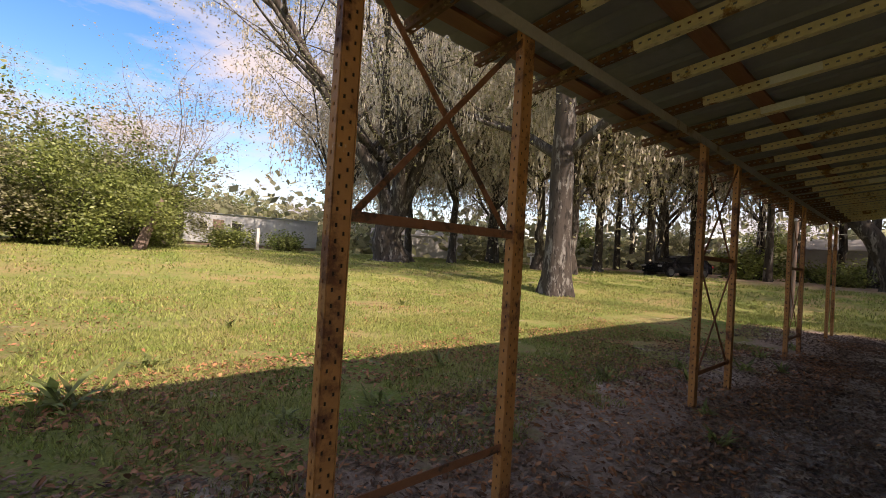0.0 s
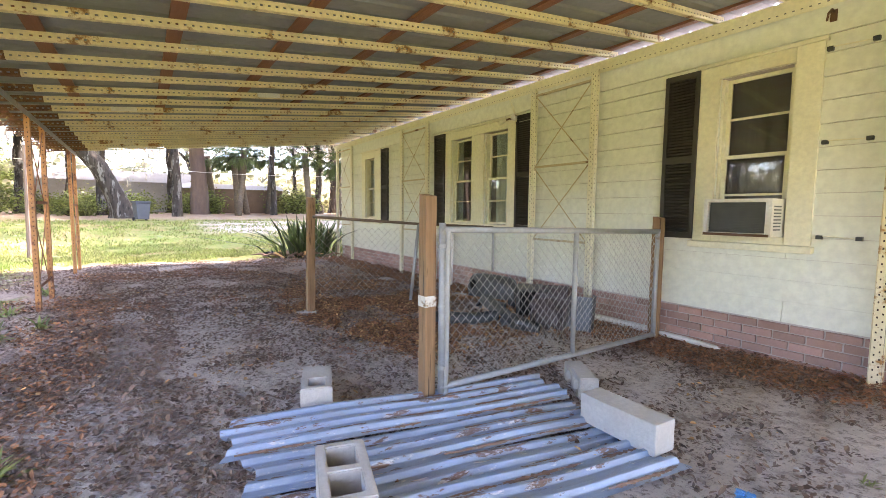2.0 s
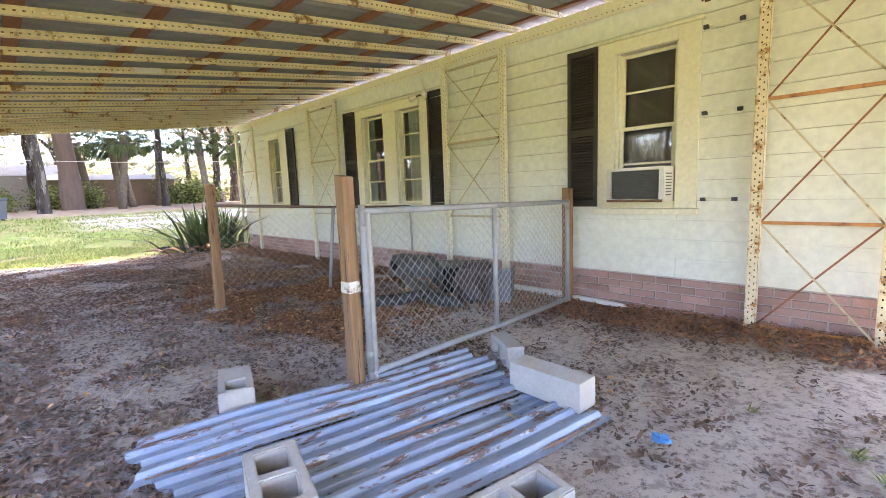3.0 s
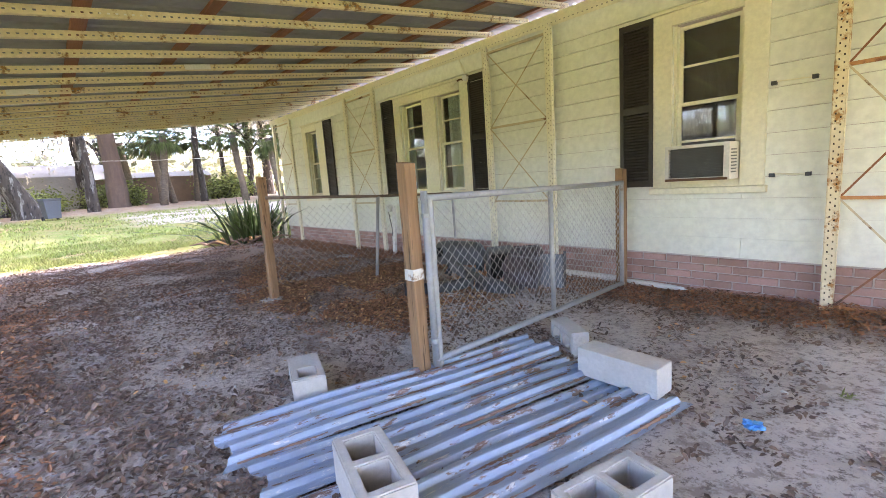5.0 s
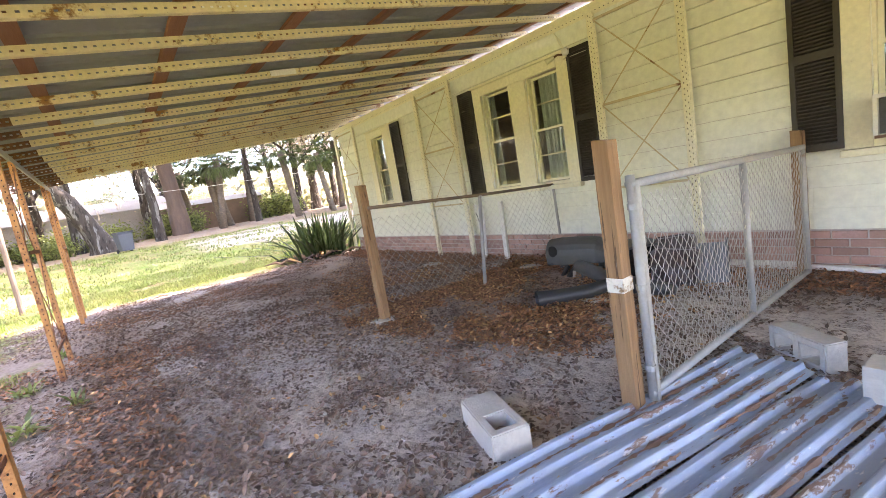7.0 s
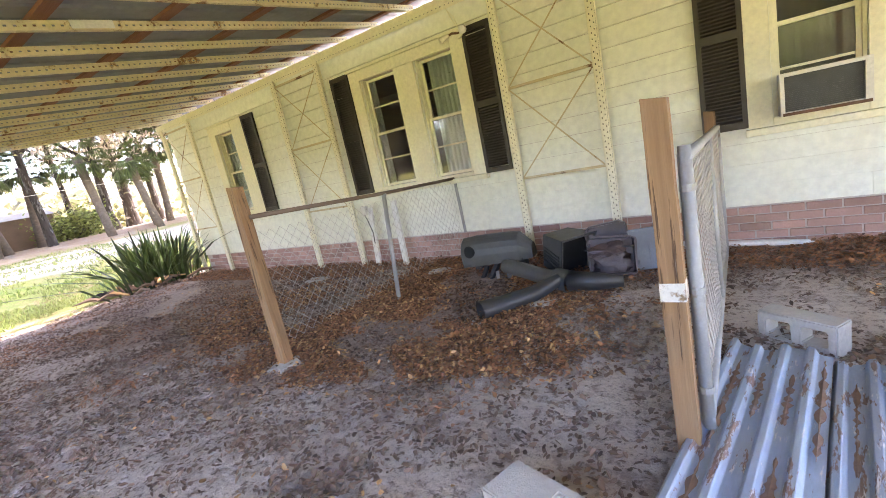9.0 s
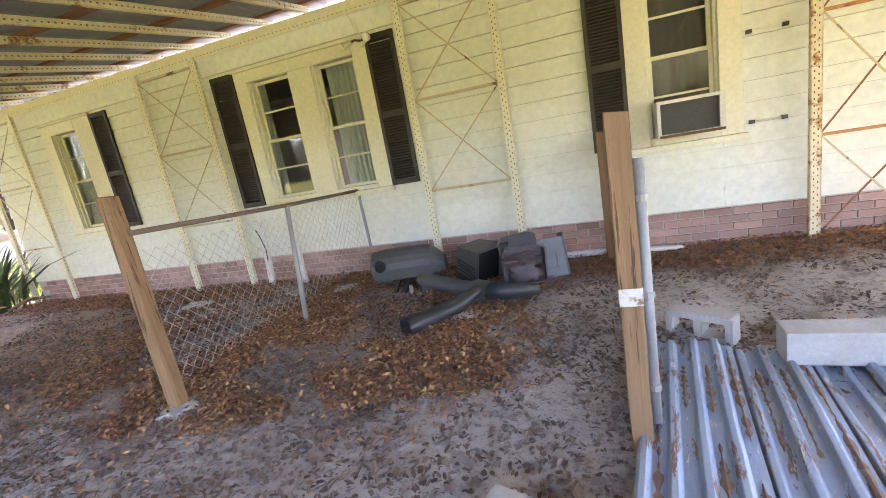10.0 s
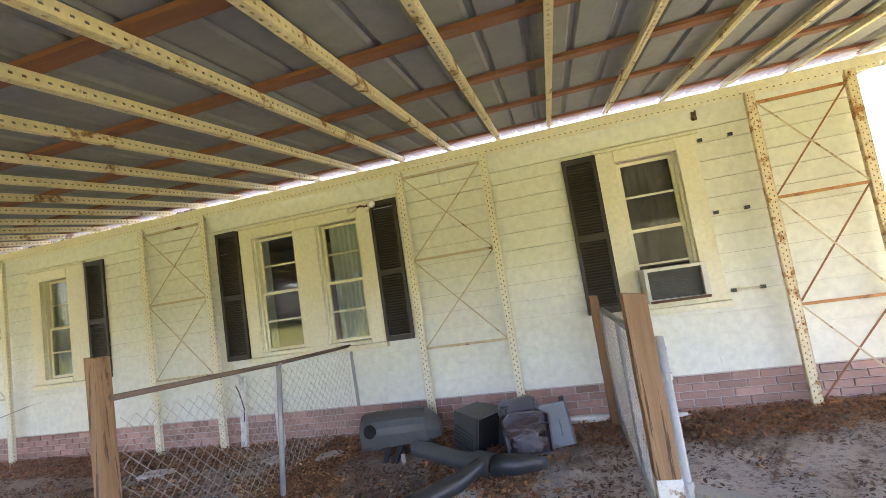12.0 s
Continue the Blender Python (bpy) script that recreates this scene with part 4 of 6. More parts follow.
SHEETS = [(3.80, -0.64, 1.98, 0.404, -8.4, 0.010), (3.4465, -0.63, 1.90, 0.303, -8.5, 0.004), (3.194, -0.60, 1.80, 0.202, -8.3, 0.0), (2.9415, -0.63, 1.72, 0.303, -8.4, 0.005)]
for cx, cy, ln, wd, rot, dz in SHEETS:
    s = Shape()
    prof, u = [], -wd / 2
    while u < wd / 2 - 0.02:
        prof += [(u, 0.0), (u + 0.024, 0.001), (u + 0.048, 0.001), (u + 0.052, 0.004), (u + 0.062, 0.022), (u + 0.066, 0.0245), (u + 0.084, 0.0245), (u + 0.088, 0.022), (u + 0.097, 0.004), (u + 0.1005, 0.001)]
        u += 0.101
    valleys = [q for q in np.arange(-wd / 2 + 0.026, wd / 2, 0.101)]
    nseg = 10
    for j in range(nseg + 1):
        y = ln * (j / nseg - 0.5)
        warp = 0.006 * math.sin(j * 0.9 + cx * 7)
        for u, h in prof:
            end = 0.03 * math.sin(u * 23 + cx * 5) if j in (0, nseg) else 0
            s.v += [(u, y + end, h + warp), (u, y + end, h + warp + 0.0018)]
    n = len(prof)
    for j in range(nseg):
        for i in range(n - 1):
            a, b = 2 * (j * n + i), 2 * ((j + 1) * n + i)
            s.f += [(a, b, b + 2, a + 2), (a + 1, a + 3, b + 3, b + 1)]
    for j in (0, nseg):
        for i in range(n - 1):
            a = 2 * (j * n + i)
            s.f.append((a, a + 2, a + 3, a + 1))
    sheet = tagged(part("metal_sheet", s, M_SHEET, m=pose(cx, cy, (ground_at(cx, cy - ln * 0.4) + ground_at(cx, cy + ln * 0.4)) / 2 + 0.022 + dz, math.degrees(math.atan2(ground_at(cx, cy + ln * 0.4) - ground_at(cx, cy - ln * 0.4), ln * 0.8)), 0, rot), smooth=False), "bluish galvanised ribbed roofing sheet with rust streaks lying on sand", "metal sheet", "loose roofing sheets")
    for q in valleys:
        y = -ln / 2 + random.uniform(0.02, 0.3)
        while y < ln / 2 - 0.1:
            e = min(y + random.uniform(0.2, 0.9), ln / 2 - 0.03)
            if random.random() < 0.5:
                d = Shape()
                k = 26
                for i_ in range(k + 1):
                    yy = y + (e - y) * i_ / k
                    w_ = 0.021 * math.sin(math.pi * (i_ + 0.35) / (k + 0.7)) ** 0.35 * random.uniform(0.12, 1.0)
                    d.v += [(q - w_, yy, 0.0045), (q, yy, 0.009 + random.uniform(0, 0.004)), (q + w_, yy, 0.0045)]
                    if i_:
                        b_ = 3 * i_ - 3
                        d.f += [(b_, b_ + 1, b_ + 4, b_ + 3), (b_ + 1, b_ + 2, b_ + 5, b_ + 4)]
                part("dirt_streak", d, M_DIRT, sheet, "rusty dirt lying in a groove")
            y = e + random.uniform(0.02, 0.25)

def crumpled(s, c, size, seed, n=14, amp=0.16, boxy=4.0):
    """A soft, creased body: a rounded box pushed in and out by noise."""
    o = len(s.v)
    for i in range(n + 1):
        a = math.pi * i / n
        for j in range(2 * n):
            b = math.pi * j / n
            d = Vector((math.sin(a) * math.cos(b), math.sin(a) * math.sin(b), math.cos(a)))
            q = (abs(d.x) ** boxy + abs(d.y) ** boxy + abs(d.z) ** boxy) ** (-1 / boxy)
            k = q * (1 + amp * noise.noise(d * 2.6 + Vector((seed, 0, 0))) - amp * 0.8 * abs(noise.noise(d * 6 + Vector((0, seed, 0)))))
            s.v.append((c[0] + d.x * k * size[0], c[1] + d.y * k * size[1], c[2] + d.z * k * size[2]))
    m2 = 2 * n
    s.f += [(o + i * m2 + j, o + (i + 1) * m2 + j, o + (i + 1) * m2 + (j + 1) % m2, o + i * m2 + (j + 1) % m2) for i in range(n) for j in range(m2)]
    return s


# ---------------- discarded plastic by the wall ----------------
t = thing("plastic_hood", "dark grey moulded plastic hood with a round opening", "plastic hood", m=pose(5.76, -2.92, 0.10, 0, 3, 6))
s = Shape()
sec = [(0.34, 0.90, 0.0), (0.325, 0.99, 0.0), (0.20, 1.02, 0.0), (0.0, 1.0, 0.0), (-0.16, 0.97, 0.0), (-0.25, 0.92, 0.0), (-0.36, 0.50, 0.0)]
ring = [(0.145 * math.cos(radians(q)) * (1.0 if q % 180 else 1), 0.10 + 0.17 * math.sin(radians(q))) for q in range(0, 181, 20)] + [(-0.14, 0.0), (0.14, 0.0)]
m_ = len(ring)
for i, (x, k, dz) in enumerate(sec):
    s.v += [(x, a * k, dz + b * k) for a, b in ring]
    if i:
        s.f += [(m_ * i - m_ + q, m_ * i - m_ + (q + 1) % m_, m_ * i + (q + 1) % m_, m_ * i + q) for q in range(m_)]
s.f += [tuple(range(m_ - 1, -1, -1)), tuple(range(m_ * (len(sec) - 1), m_ * len(sec)))]
part("shell", s, M_DKGREY, t, smooth=False)
# A solid black body imitates the shade of the oval hole.
part("opening", crumpled(Shape(), (0, 0, 0), (0.058, 0.02, 0.082), 0.3, n=10, amp=0.0, boxy=2.2), M_DEEPBLACK, t, "black oval body painted as the shade of a hole", m=pose(0.235, 0.135, 0.13, -10, 0, 0), smooth=True)
part("rim_strip", Shape().bar((0.33, 0.135, 0.012), (-0.28, 0.11, 0.008), 0.02, 0.02), M_BLACKP, t)
part("leg", Shape().bar((-0.02, 0.10, 0.0), (0.06, 0.24, -0.15), 0.055, 0.03), M_BLACKP, t)
part("leg", Shape().bar((0.10, 0.10, -0.02), (0.14, 0.20, -0.13), 0.04, 0.025), M_BLACKP, t)
part("leg", Shape().bar((-0.04, 0.22, -0.05), (-0.06, 0.28, -0.12), 0.03, 0.012), M_BLOCK, t, "pale wooden sliver")
part("leg", Shape().bar((0.25, -0.05, 0.02), (0.25, -0.05, -0.13), 0.08, 0.05), M_BLACKP, t)
part("leg", Shape().bar((-0.22, -0.05, 0.02), (-0.22, -0.05, -0.13), 0.08, 0.05), M_BLACKP, t)

t = thing("plastic_bin", "dark grey ribbed plastic bin tipped on its side", "plastic bin", m=pose(5.08, -2.84, 0.02, 0, -14, -36))
s = Shape()
for i, (x, w, h) in enumerate(((0.16, 0.13, 0.30), (-0.16, 0.17, 0.36), (-0.16, 0.155, 0.345), (0.14, 0.115, 0.285))):
    z0 = 0 if i < 2 else 0.012
    s.v += [(x, -w, z0), (x, w, z0), (x, w, h), (x, -w, h)]
    if i:
        s.f += [(4 * i - 4 + q, 4 * i - 4 + (q + 1) % 4, 4 * i + (q + 1) % 4, 4 * i + q) for q in range(4)]
s.f += [(3, 2, 1, 0), (12, 13, 14, 15)]
part("shell", s, M_DKGREY, t)
for z in (0.07, 0.10, 0.13, 0.16, 0.19):
    part("rib", Shape().bar((0.13, 0.138, z), (-0.12, 0.168, z + 0.005), 0.014, 0.009), M_BLACKP, t)
# A flat black panel imitates the shade inside the bin.
part("mouth", Shape().box((-0.10, -0.135, 0.025), (-0.09, 0.135, 0.325)), M_DEEPBLACK, t, "black panel painted as the shade inside")
part("rim", Shape().tube([(-0.16, 0.172, 0.0), (-0.16, 0.172, 0.36), (-0.16, -0.172, 0.36), (-0.16, -0.172, 0.0)], 0.009, 6), M_BLACKP, t)

t = thing("drain_elbow", "dark grey flexible drain pipe elbow with an open flared end", "pipe", m=pose(0, 0, 0))
part("pipe", Shape().tube([(5.52, -2.55, 0.15), (5.36, -2.50, 0.13), (5.16, -2.44, 0.09), (4.99, -2.36, 0.085), (4.86, -2.28, 0.085)], [0.058, 0.064, 0.064, 0.068, 0.076], 16, caps=False), M_DKGREY, t, smooth=True)
part("collar", Shape().tube([(4.99, -2.36, 0.085), (4.84, -2.27, 0.085)], 0.088, 16, caps=False), M_DKGREY, t, smooth=True)
part("inner", Shape().tube([(4.88, -2.30, 0.085), (4.70, -2.31, 0.08), (4.50, -2.36, 0.06)], [0.08, 0.07, 0.04], 14), M_BLACKP, t, smooth=True)
t = thing("drain_pipe", "black plastic drain pipe with an open end on the leaves", "pipe")
part("pipe", Shape().tube([(5.34, -1.72, 0.068), (5.25, -1.84, 0.068), (5.08, -2.08, 0.068), (4.94, -2.26, 0.12)], [0.076, 0.068, 0.064, 0.046], 18, caps=False), M_BLACKP, t, smooth=True)
part("pipe_bore", Shape().tube([(5.335, -1.726, 0.068), (5.25, -1.84, 0.068), (5.08, -2.08, 0.068)], [0.070, 0.062, 0.058], 18, caps=False), M_BLACKP, t, smooth=True)
part("pipe_rim", Shape().tube([(5.34, -1.72, 0.068), (5.33, -1.733, 0.068)], 0.081, 18, caps=False), M_BLACKP, t)
tagged(part("wood_scrap", Shape().box((-0.035, -0.05, 0), (0.035, 0.05, 0.03)), M_BLOCK, bevel=0.005, m=pose(5.36, -1.66, -0.01, 0, 0, 30)), "pale stone chip under the pipe end", "stone chip")


def tray(s, w, h, d):
    """An open shell lying in the xz plane, its open side towards +y, with rounded corners."""
    ring = []
    for cx, cz, a0 in ((w - 0.05, h - 0.05, 0), (-w + 0.05, h - 0.05, 90), (-w + 0.05, 0.05, 180), (w - 0.05, 0.05, 270)):
        ring += [(cx + 0.05 * math.cos(radians(a0 + q * 30)), cz + 0.05 * math.sin(radians(a0 + q * 30))) for q in range(4)]
    n = len(ring)
    o = len(s.v)
    for k, (y, f) in enumerate(((0, 0.94), (0.015, 1.0), (d, 1.0), (d, 0.93), (0.03, 0.9))):
        for q, (x, z) in enumerate(ring):
            wob = 1 + 0.035 * math.sin(q * 1.9 + k)
            s.v.append((x * f * wob, y, h / 2 + (z - h / 2) * f * wob))
    for k in range(4):
        s.f += [(o + k * n + q, o + k * n + (q + 1) % n, o + (k + 1) * n + (q + 1) % n, o + (k + 1) * n + q) for q in range(n)]
    s.f += [tuple(o + q for q in reversed(range(n))), tuple(o + 4 * n + q for q in range(n))]
    return s


t = thing("suitcase", "torn dark brown suitcase lying open by the wall", "suitcase", m=pose(4.66, -2.70, -0.02, 0, 0, 14))
part("front_half", tray(Shape(), 0.18, 0.31, 0.11), M_BAG, t, m=pose(0.0, 0.02, 0.02, 14, -4, 4))
part("back_half", tray(Shape(), 0.16, 0.27, 0.10), M_BAG, t, m=pose(-0.02, -0.15, 0.14, 8, 8, -8))
part("lining", crumpled(Shape(), (0, 0, 0), (0.13, 0.02, 0.11), 2.2, n=14, amp=0.6, boxy=5), M_BAG, t, "torn crumpled lining", smooth=True, m=pose(-0.01, 0.06, 0.13, 14, 0, 0))
part("flap", crumpled(Shape(), (0, 0, 0), (0.12, 0.012, 0.06), 6.2, n=9, amp=0.4, boxy=6), M_BAG, t, m=pose(0.02, 0.14, 0.26, 40, 6, 4))
for z in (0.06, 0.27):
    part("zip", Shape().tube([(-0.18, 0.125 + z * 0.02, z), (0.0, 0.13, z + 0.004), (0.18, 0.125, z)], 0.006, 5), M_BLACKP, t)

t = thing("storage_crate", "broken grey plastic crate standing against a bag", "crate", m=pose(4.41, -2.80, 0.0, 14, 0, 24))
part("panel", Shape().box((-0.11, -0.015, 0), (0.11, 0.015, 0.33)), M_GREYBOX, t, bevel=0.006)
part("rib", Shape().box((-0.06, 0.016, 0.05), (0.06, 0.024, 0.08)).box((-0.06, 0.016, 0.08), (-0.03, 0.024, 0.2)), M_GREYBOX, t)
part("side", Shape().box((-0.125, -0.10, 0), (-0.112, 0.014, 0.36)), M_BLACKP, t)
t = thing("plastic_box", "small grey plastic junction box on the leaves", "plastic box", m=pose(5.50, -2.72, -0.01, 0, -6, 10))
part("body", Shape().box((-0.09, -0.06, 0), (0.09, 0.06, 0.11)), M_GREYBOX, t, bevel=0.008)
part("lid", Shape().box((-0.06, 0.06, 0.03), (0.06, 0.068, 0.085)), M_GREYBOX, t, bevel=0.003)

s = crumpled(Shape(), (0, 0, 0.02), (0.5, 0.04, 0.03), 3.3, amp=0.12)
tagged(part("white_gutter", s, M_WHITE, m=pose(4.42, WY + 0.08, 0.0), smooth=True), "white length of gutter lying along the brick base", "gutter")
s = crumpled(Shape(), (0, 0, 0.02), (0.30, 0.028, 0.02), 5.3, amp=0.25)
tagged(part("white_sheeting", s, M_WHITE, m=pose(3.66, -3.33, 0.0, 0, 0, -6), smooth=True), "crumpled white plastic sheeting by the brick base", "plastic sheeting")
for x, y, rz, l, lab in ((6.50, -2.92, 25, (0.13, 0.08, 0.035), "pale half block lying by the wall"), (5.0, -2.05, 10, (0.10, 0.07, 0.02), "flat grey stone on the soil"), (7.05, -2.9, -20, (0.16, 0.09, 0.02), "flat grey stone on the soil"), (8.3, -2.75, 5, (0.18, 0.1, 0.02), "flat grey stone on the soil"), (6.15, -2.1, 40, (0.06, 0.03, 0.02), "flat grey stone on the soil")):
    tagged(part("paving_stone", crumpled(Shape(), (0, 0, 0.01), l, x, n=8, amp=0.1, boxy=7), M_BLOCK, m=pose(x, y, ground_at(x, y), 0, 0, rz)), lab, "stone", "stones by the wall")
s = crumpled(Shape(), (0, 0, 0.012), (0.036, 0.026, 0.016), 9.9, n=10, amp=0.75)
tagged(part("litter_scrap", s, M_BLUE, m=pose(2.37, -1.31, 0.0, 0, 0, 20)), "crumpled blue plastic wrapper on the sand", "litter")
for i in range(26):
    x, y = random.uniform(2.2, 10), random.uniform(-2.6, 1.0)
    s = crumpled(Shape(), (0, 0, 0.004), (random.uniform(0.008, 0.022), random.uniform(0.006, 0.014), 0.006), i * 1.7, n=4, amp=0.3)
    tagged(part("pale_chip", s, M_WHITE, m=pose(x, y, ground_at(x, y), 0, 0, random.uniform(0, 180))), "small pale chip lying on the sand", "litter", "pale chips on the sand")

# ---------------- plants ----------------


def quads_mesh(name, verts, n_per, material, smooth=False):
    """A mesh of separate faces with n_per corners each."""
    verts = np.asarray(verts, dtype=np.float64).reshape(-1, 3)
    me = bpy.data.meshes.new(name)
    n = len(verts) // n_per
    me.from_pydata(verts.tolist(), [], np.arange(n * n_per).reshape(n, n_per).tolist())
    me.materials.append(material)
    return me


def leaf_cards(rng, centres, size, flat=0.4, ratio=0.55):
    """Small pointed leaves (kites) of mixed size and turn at the centres."""
    n = len(centres)
    a = rng.normal(size=(n, 3))
    a[:, 2] *= flat
    a /= np.linalg.norm(a, axis=1)[:, None]
    b = np.cross(a, rng.normal(size=(n, 3)))
    b /= np.linalg.norm(b, axis=1)[:, None]
    L = size * rng.uniform(0.6, 1.4, (n, 1))
    return np.stack([centres - a * L * 0.5, centres + b * L * ratio * 0.5, centres + a * L * 0.5, centres - b * L * ratio * 0.5], axis=1)


def moss_strips(rng, tops, length, width, per=7):
    """Hanging clumps: each is a loose column of short tapered wisps."""
    n = len(tops) * per
    c = np.repeat(tops, per, axis=0)
    fall = rng.uniform(0, 1, n) * np.repeat(length * rng.uniform(0.4, 1.5, len(tops)), per)
    c = c + np.column_stack([rng.normal(0, 0.07, n), rng.normal(0, 0.07, n), -fall])
    d = rng.normal(size=(n, 2))
    d /= np.linalg.norm(d, axis=1)[:, None]
    w = width * rng.uniform(0.5, 1.5, (n, 1))
    side = np.concatenate([d * w, np.zeros((n, 1))], axis=1)
    drop = np.column_stack([rng.normal(0, 0.05, n), rng.normal(0, 0.05, n), -rng.uniform(0.15, 0.42, n)])
    return np.stack([c, c + drop * 0.45 + side, c + drop, c + drop * 0.45 - side], axis=1)


def grow(s, rnd, p, d, L, r, level, tips, kids, bend, up):
    pts, radii = [Vector(p)], [r]
    n = 6 if level == 0 else 4
    q, dd = Vector(p), Vector(d).normalized()
    for i in range(n):
        dd = (dd + Vector((rnd.uniform(-1, 1), rnd.uniform(-1, 1), rnd.uniform(-0.6, 0.6) + up)) * bend).normalized()
        q = q + dd * L / n
        pts.append(q.copy())
        radii.append(r * (1 - 0.62 * (i + 1) / n))
    s.tube(pts, radii, (12, 7, 5, 3)[min(level, 3)], caps=False)
    if level >= len(kids):
        tips.append((pts[-1], pts[-2], pts[-3]))
        return
    for k in range(kids[level]):
        i = rnd.choice(range(max(1, n // 2 - 1), n + 1)) if level else rnd.choice(range(3, n + 1))
        base = pts[i]
        a = rnd.uniform(0, 2 * math.pi)
        out = Vector((math.cos(a), math.sin(a), rnd.uniform(0.05, 0.7)))
        nd = (dd * 0.55 + out).normalized()
        grow(s, rnd, base, nd, L * rnd.uniform(0.45, 0.72), radii[i] * rnd.uniform(0.5, 0.7), level + 1, tips, kids, bend * 1.15, up * 0.6)


def tree(seed, height, r, label, leaf, leaves=6000, size=0.16, moss=0, kids=(6, 4, 3), first=0.5, lean=(0, 0), bark=None, flare=1.6, spreadf=0.55, name="tree", cloud=0.55, mosslen=1.2, mosswidth=0.05, bend=0.22, droop=0.25):
    rnd, rng = random.Random(seed), np.random.default_rng(seed)
    bark = bark or M_BARK
    t = thing(name, label, "tree", "trees in the yard and beyond")
    s, tips = Shape(), []
    top = height * first
    pts = [Vector((lean[0] * k ** 1.5, lean[1] * k ** 1.5, top * k - 0.2 * (k == 0))) for k in (0, 0.03, 0.08, 0.2, 0.4, 0.6, 0.8, 1.0)]
    for i in range(3, 8):
        pts[i] += Vector((rnd.uniform(-1, 1), rnd.uniform(-1, 1), 0)) * r * 0.35
    rad = [r * k for k in (flare, flare * 0.8 + 0.1, 1.18, 1.0, 0.94, 0.88, 0.82, 0.7)]
    n, base = 14, len(s.v)
    s.tube(pts, rad, n, caps=False)
    for i in range(4):
        for k in range(n):
            v = Vector(s.v[base + i * n + k])
            c = pts[i]
            s.v[base + i * n + k] = tuple(c + (v - c) * (1 + 0.22 * (1 - i / 4) * math.sin(k * 2 * math.pi * 5 / n + seed)))
    for k in range(kids[0]):
        a = 2 * math.pi * (k + rnd.uniform(-0.3, 0.3)) / kids[0]
        i = rnd.choice((5, 6, 7, 7))
        d = Vector((math.cos(a) * spreadf * 1.6, math.sin(a) * spreadf * 1.6, rnd.uniform(0.5, 1.2)))
        grow(s, rnd, pts[i], d, (height - top) * rnd.uniform(0.7, 1.0), rad[i] * rnd.uniform(0.4, 0.62), 1, tips, kids, bend, 0.25)
    part("trunk", s, bark, t, smooth=True)
    tp = np.array([[tuple(x) for x in q] for q in tips])
    if leaves:
        pick = tp[rng.integers(0, len(tp), leaves)]
        w = rng.uniform(0, 1, (leaves, 1))
        c = pick[:, 0] * w + pick[:, 2] * (1 - w) + rng.normal(0, cloud, (leaves, 3)) * np.array([1, 1, 0.6])
        c[:, 2] -= rng.exponential(droop, leaves)
        part("crown", quads_mesh("crown", leaf_cards(rng, c, size), 4, leaf), leaf, t)
    if moss:
        pick = tp[rng.integers(0, len(tp), moss)]
        w = rng.uniform(0, 1, (moss, 1))
        c = pick[:, 0] * w + pick[:, 2] * (1 - w) + rng.normal(0, cloud * 0.5, (moss, 3))
        c[:, 2] -= rng.exponential(droop * 0.6, moss)
        part("hanging_moss", quads_mesh("hanging_moss", moss_strips(rng, c, mosslen, mosswidth), 4, M_MOSS), M_MOSS, t, "grey hanging moss")
    return t


def plant_at(ob, x, y, rz=0.0, k=1.0):
    ob.matrix_basis = pose(x, y, terrain(x, y) - 0.05, 0, 0, rz) @ Matrix.Scale(k, 4)
    return ob


def copy_at(ob, x, y, rz, k=1.0):
    c = copy_thing(ob, pose(x, y, terrain(x, y) - 0.05, 0, 0, rz))
    c.scale = (k, k, k * random.uniform(0.92, 1.1))
    return c


oak = tree(11, 17, 0.42, "tall live oak with pale bark and hanging moss on the lawn", M_LEAF, 38000, 0.10, 4600, (7, 5, 4), 0.44, bark=M_BARK, flare=1.6, cloud=0.7, mosslen=1.3, mosswidth=0.016, spreadf=0.6, bend=0.3, droop=0.7)
plant_at(oak, 13.5, 8.6, 40)
big = tree(5, 19, 0.85, "great spreading oak with fluted trunk and dark bare limbs", M_LEAF, 30000, 0.12, 500, (7, 5, 4), 0.15, flare=1.7, spreadf=0.19, cloud=0.7, mosslen=0.6, mosswidth=0.03, bend=0.22, droop=0.35)
plant_at(big, 15.4, 20.6, 110)
mossy = tree(23, 13, 0.24, "mossy oak with thin grey-green foliage beyond the lawn", M_LEAF, 12000, 0.18, 1500, (6, 5, 3), 0.40, cloud=1.0, mosslen=1.4, mosswidth=0.05, spreadf=0.5, bend=0.3, droop=1.2)
plant_at(mossy, 30, 12, 10)
mossy2 = tree(31, 15, 0.27, "mossy oak with thin grey-green foliage beyond the lawn", M_DRYLEAF, 12000, 0.18, 1600, (7, 5, 3), 0.34, cloud=1.05, mosslen=1.5, mosswidth=0.05, spreadf=0.5, bend=0.3, droop=1.3)
plant_at(mossy2, 22, 15.5, 70)
slim = tree(41, 17, 0.21, "tall slim trunk with sparse green foliage", M_LEAF, 4500, 0.2, 800, (5, 4, 3), 0.55, bark=M_BARK, flare=1.3, spreadf=0.4, cloud=0.7)
plant_at(slim, 31.05, -1.1, 0)
pine = tree(51, 20, 0.48, "large red-barked pine trunk", M_LEAF, 4500, 0.22, 600, (6, 4, 3), 0.6, bark=M_PBARK, flare=1.25, spreadf=0.5, cloud=0.7)
plant_at(pine, 37.0, -2.8, 0)
slant = tree(61, 11, 0.40, "leaning oak with a crooked trunk", M_LEAF, 5000, 0.2, 900, (5, 4, 3), 0.55, lean=(-1.5, 3.6), cloud=0.7)
plant_at(slant, 28.5, 1.3, 0)
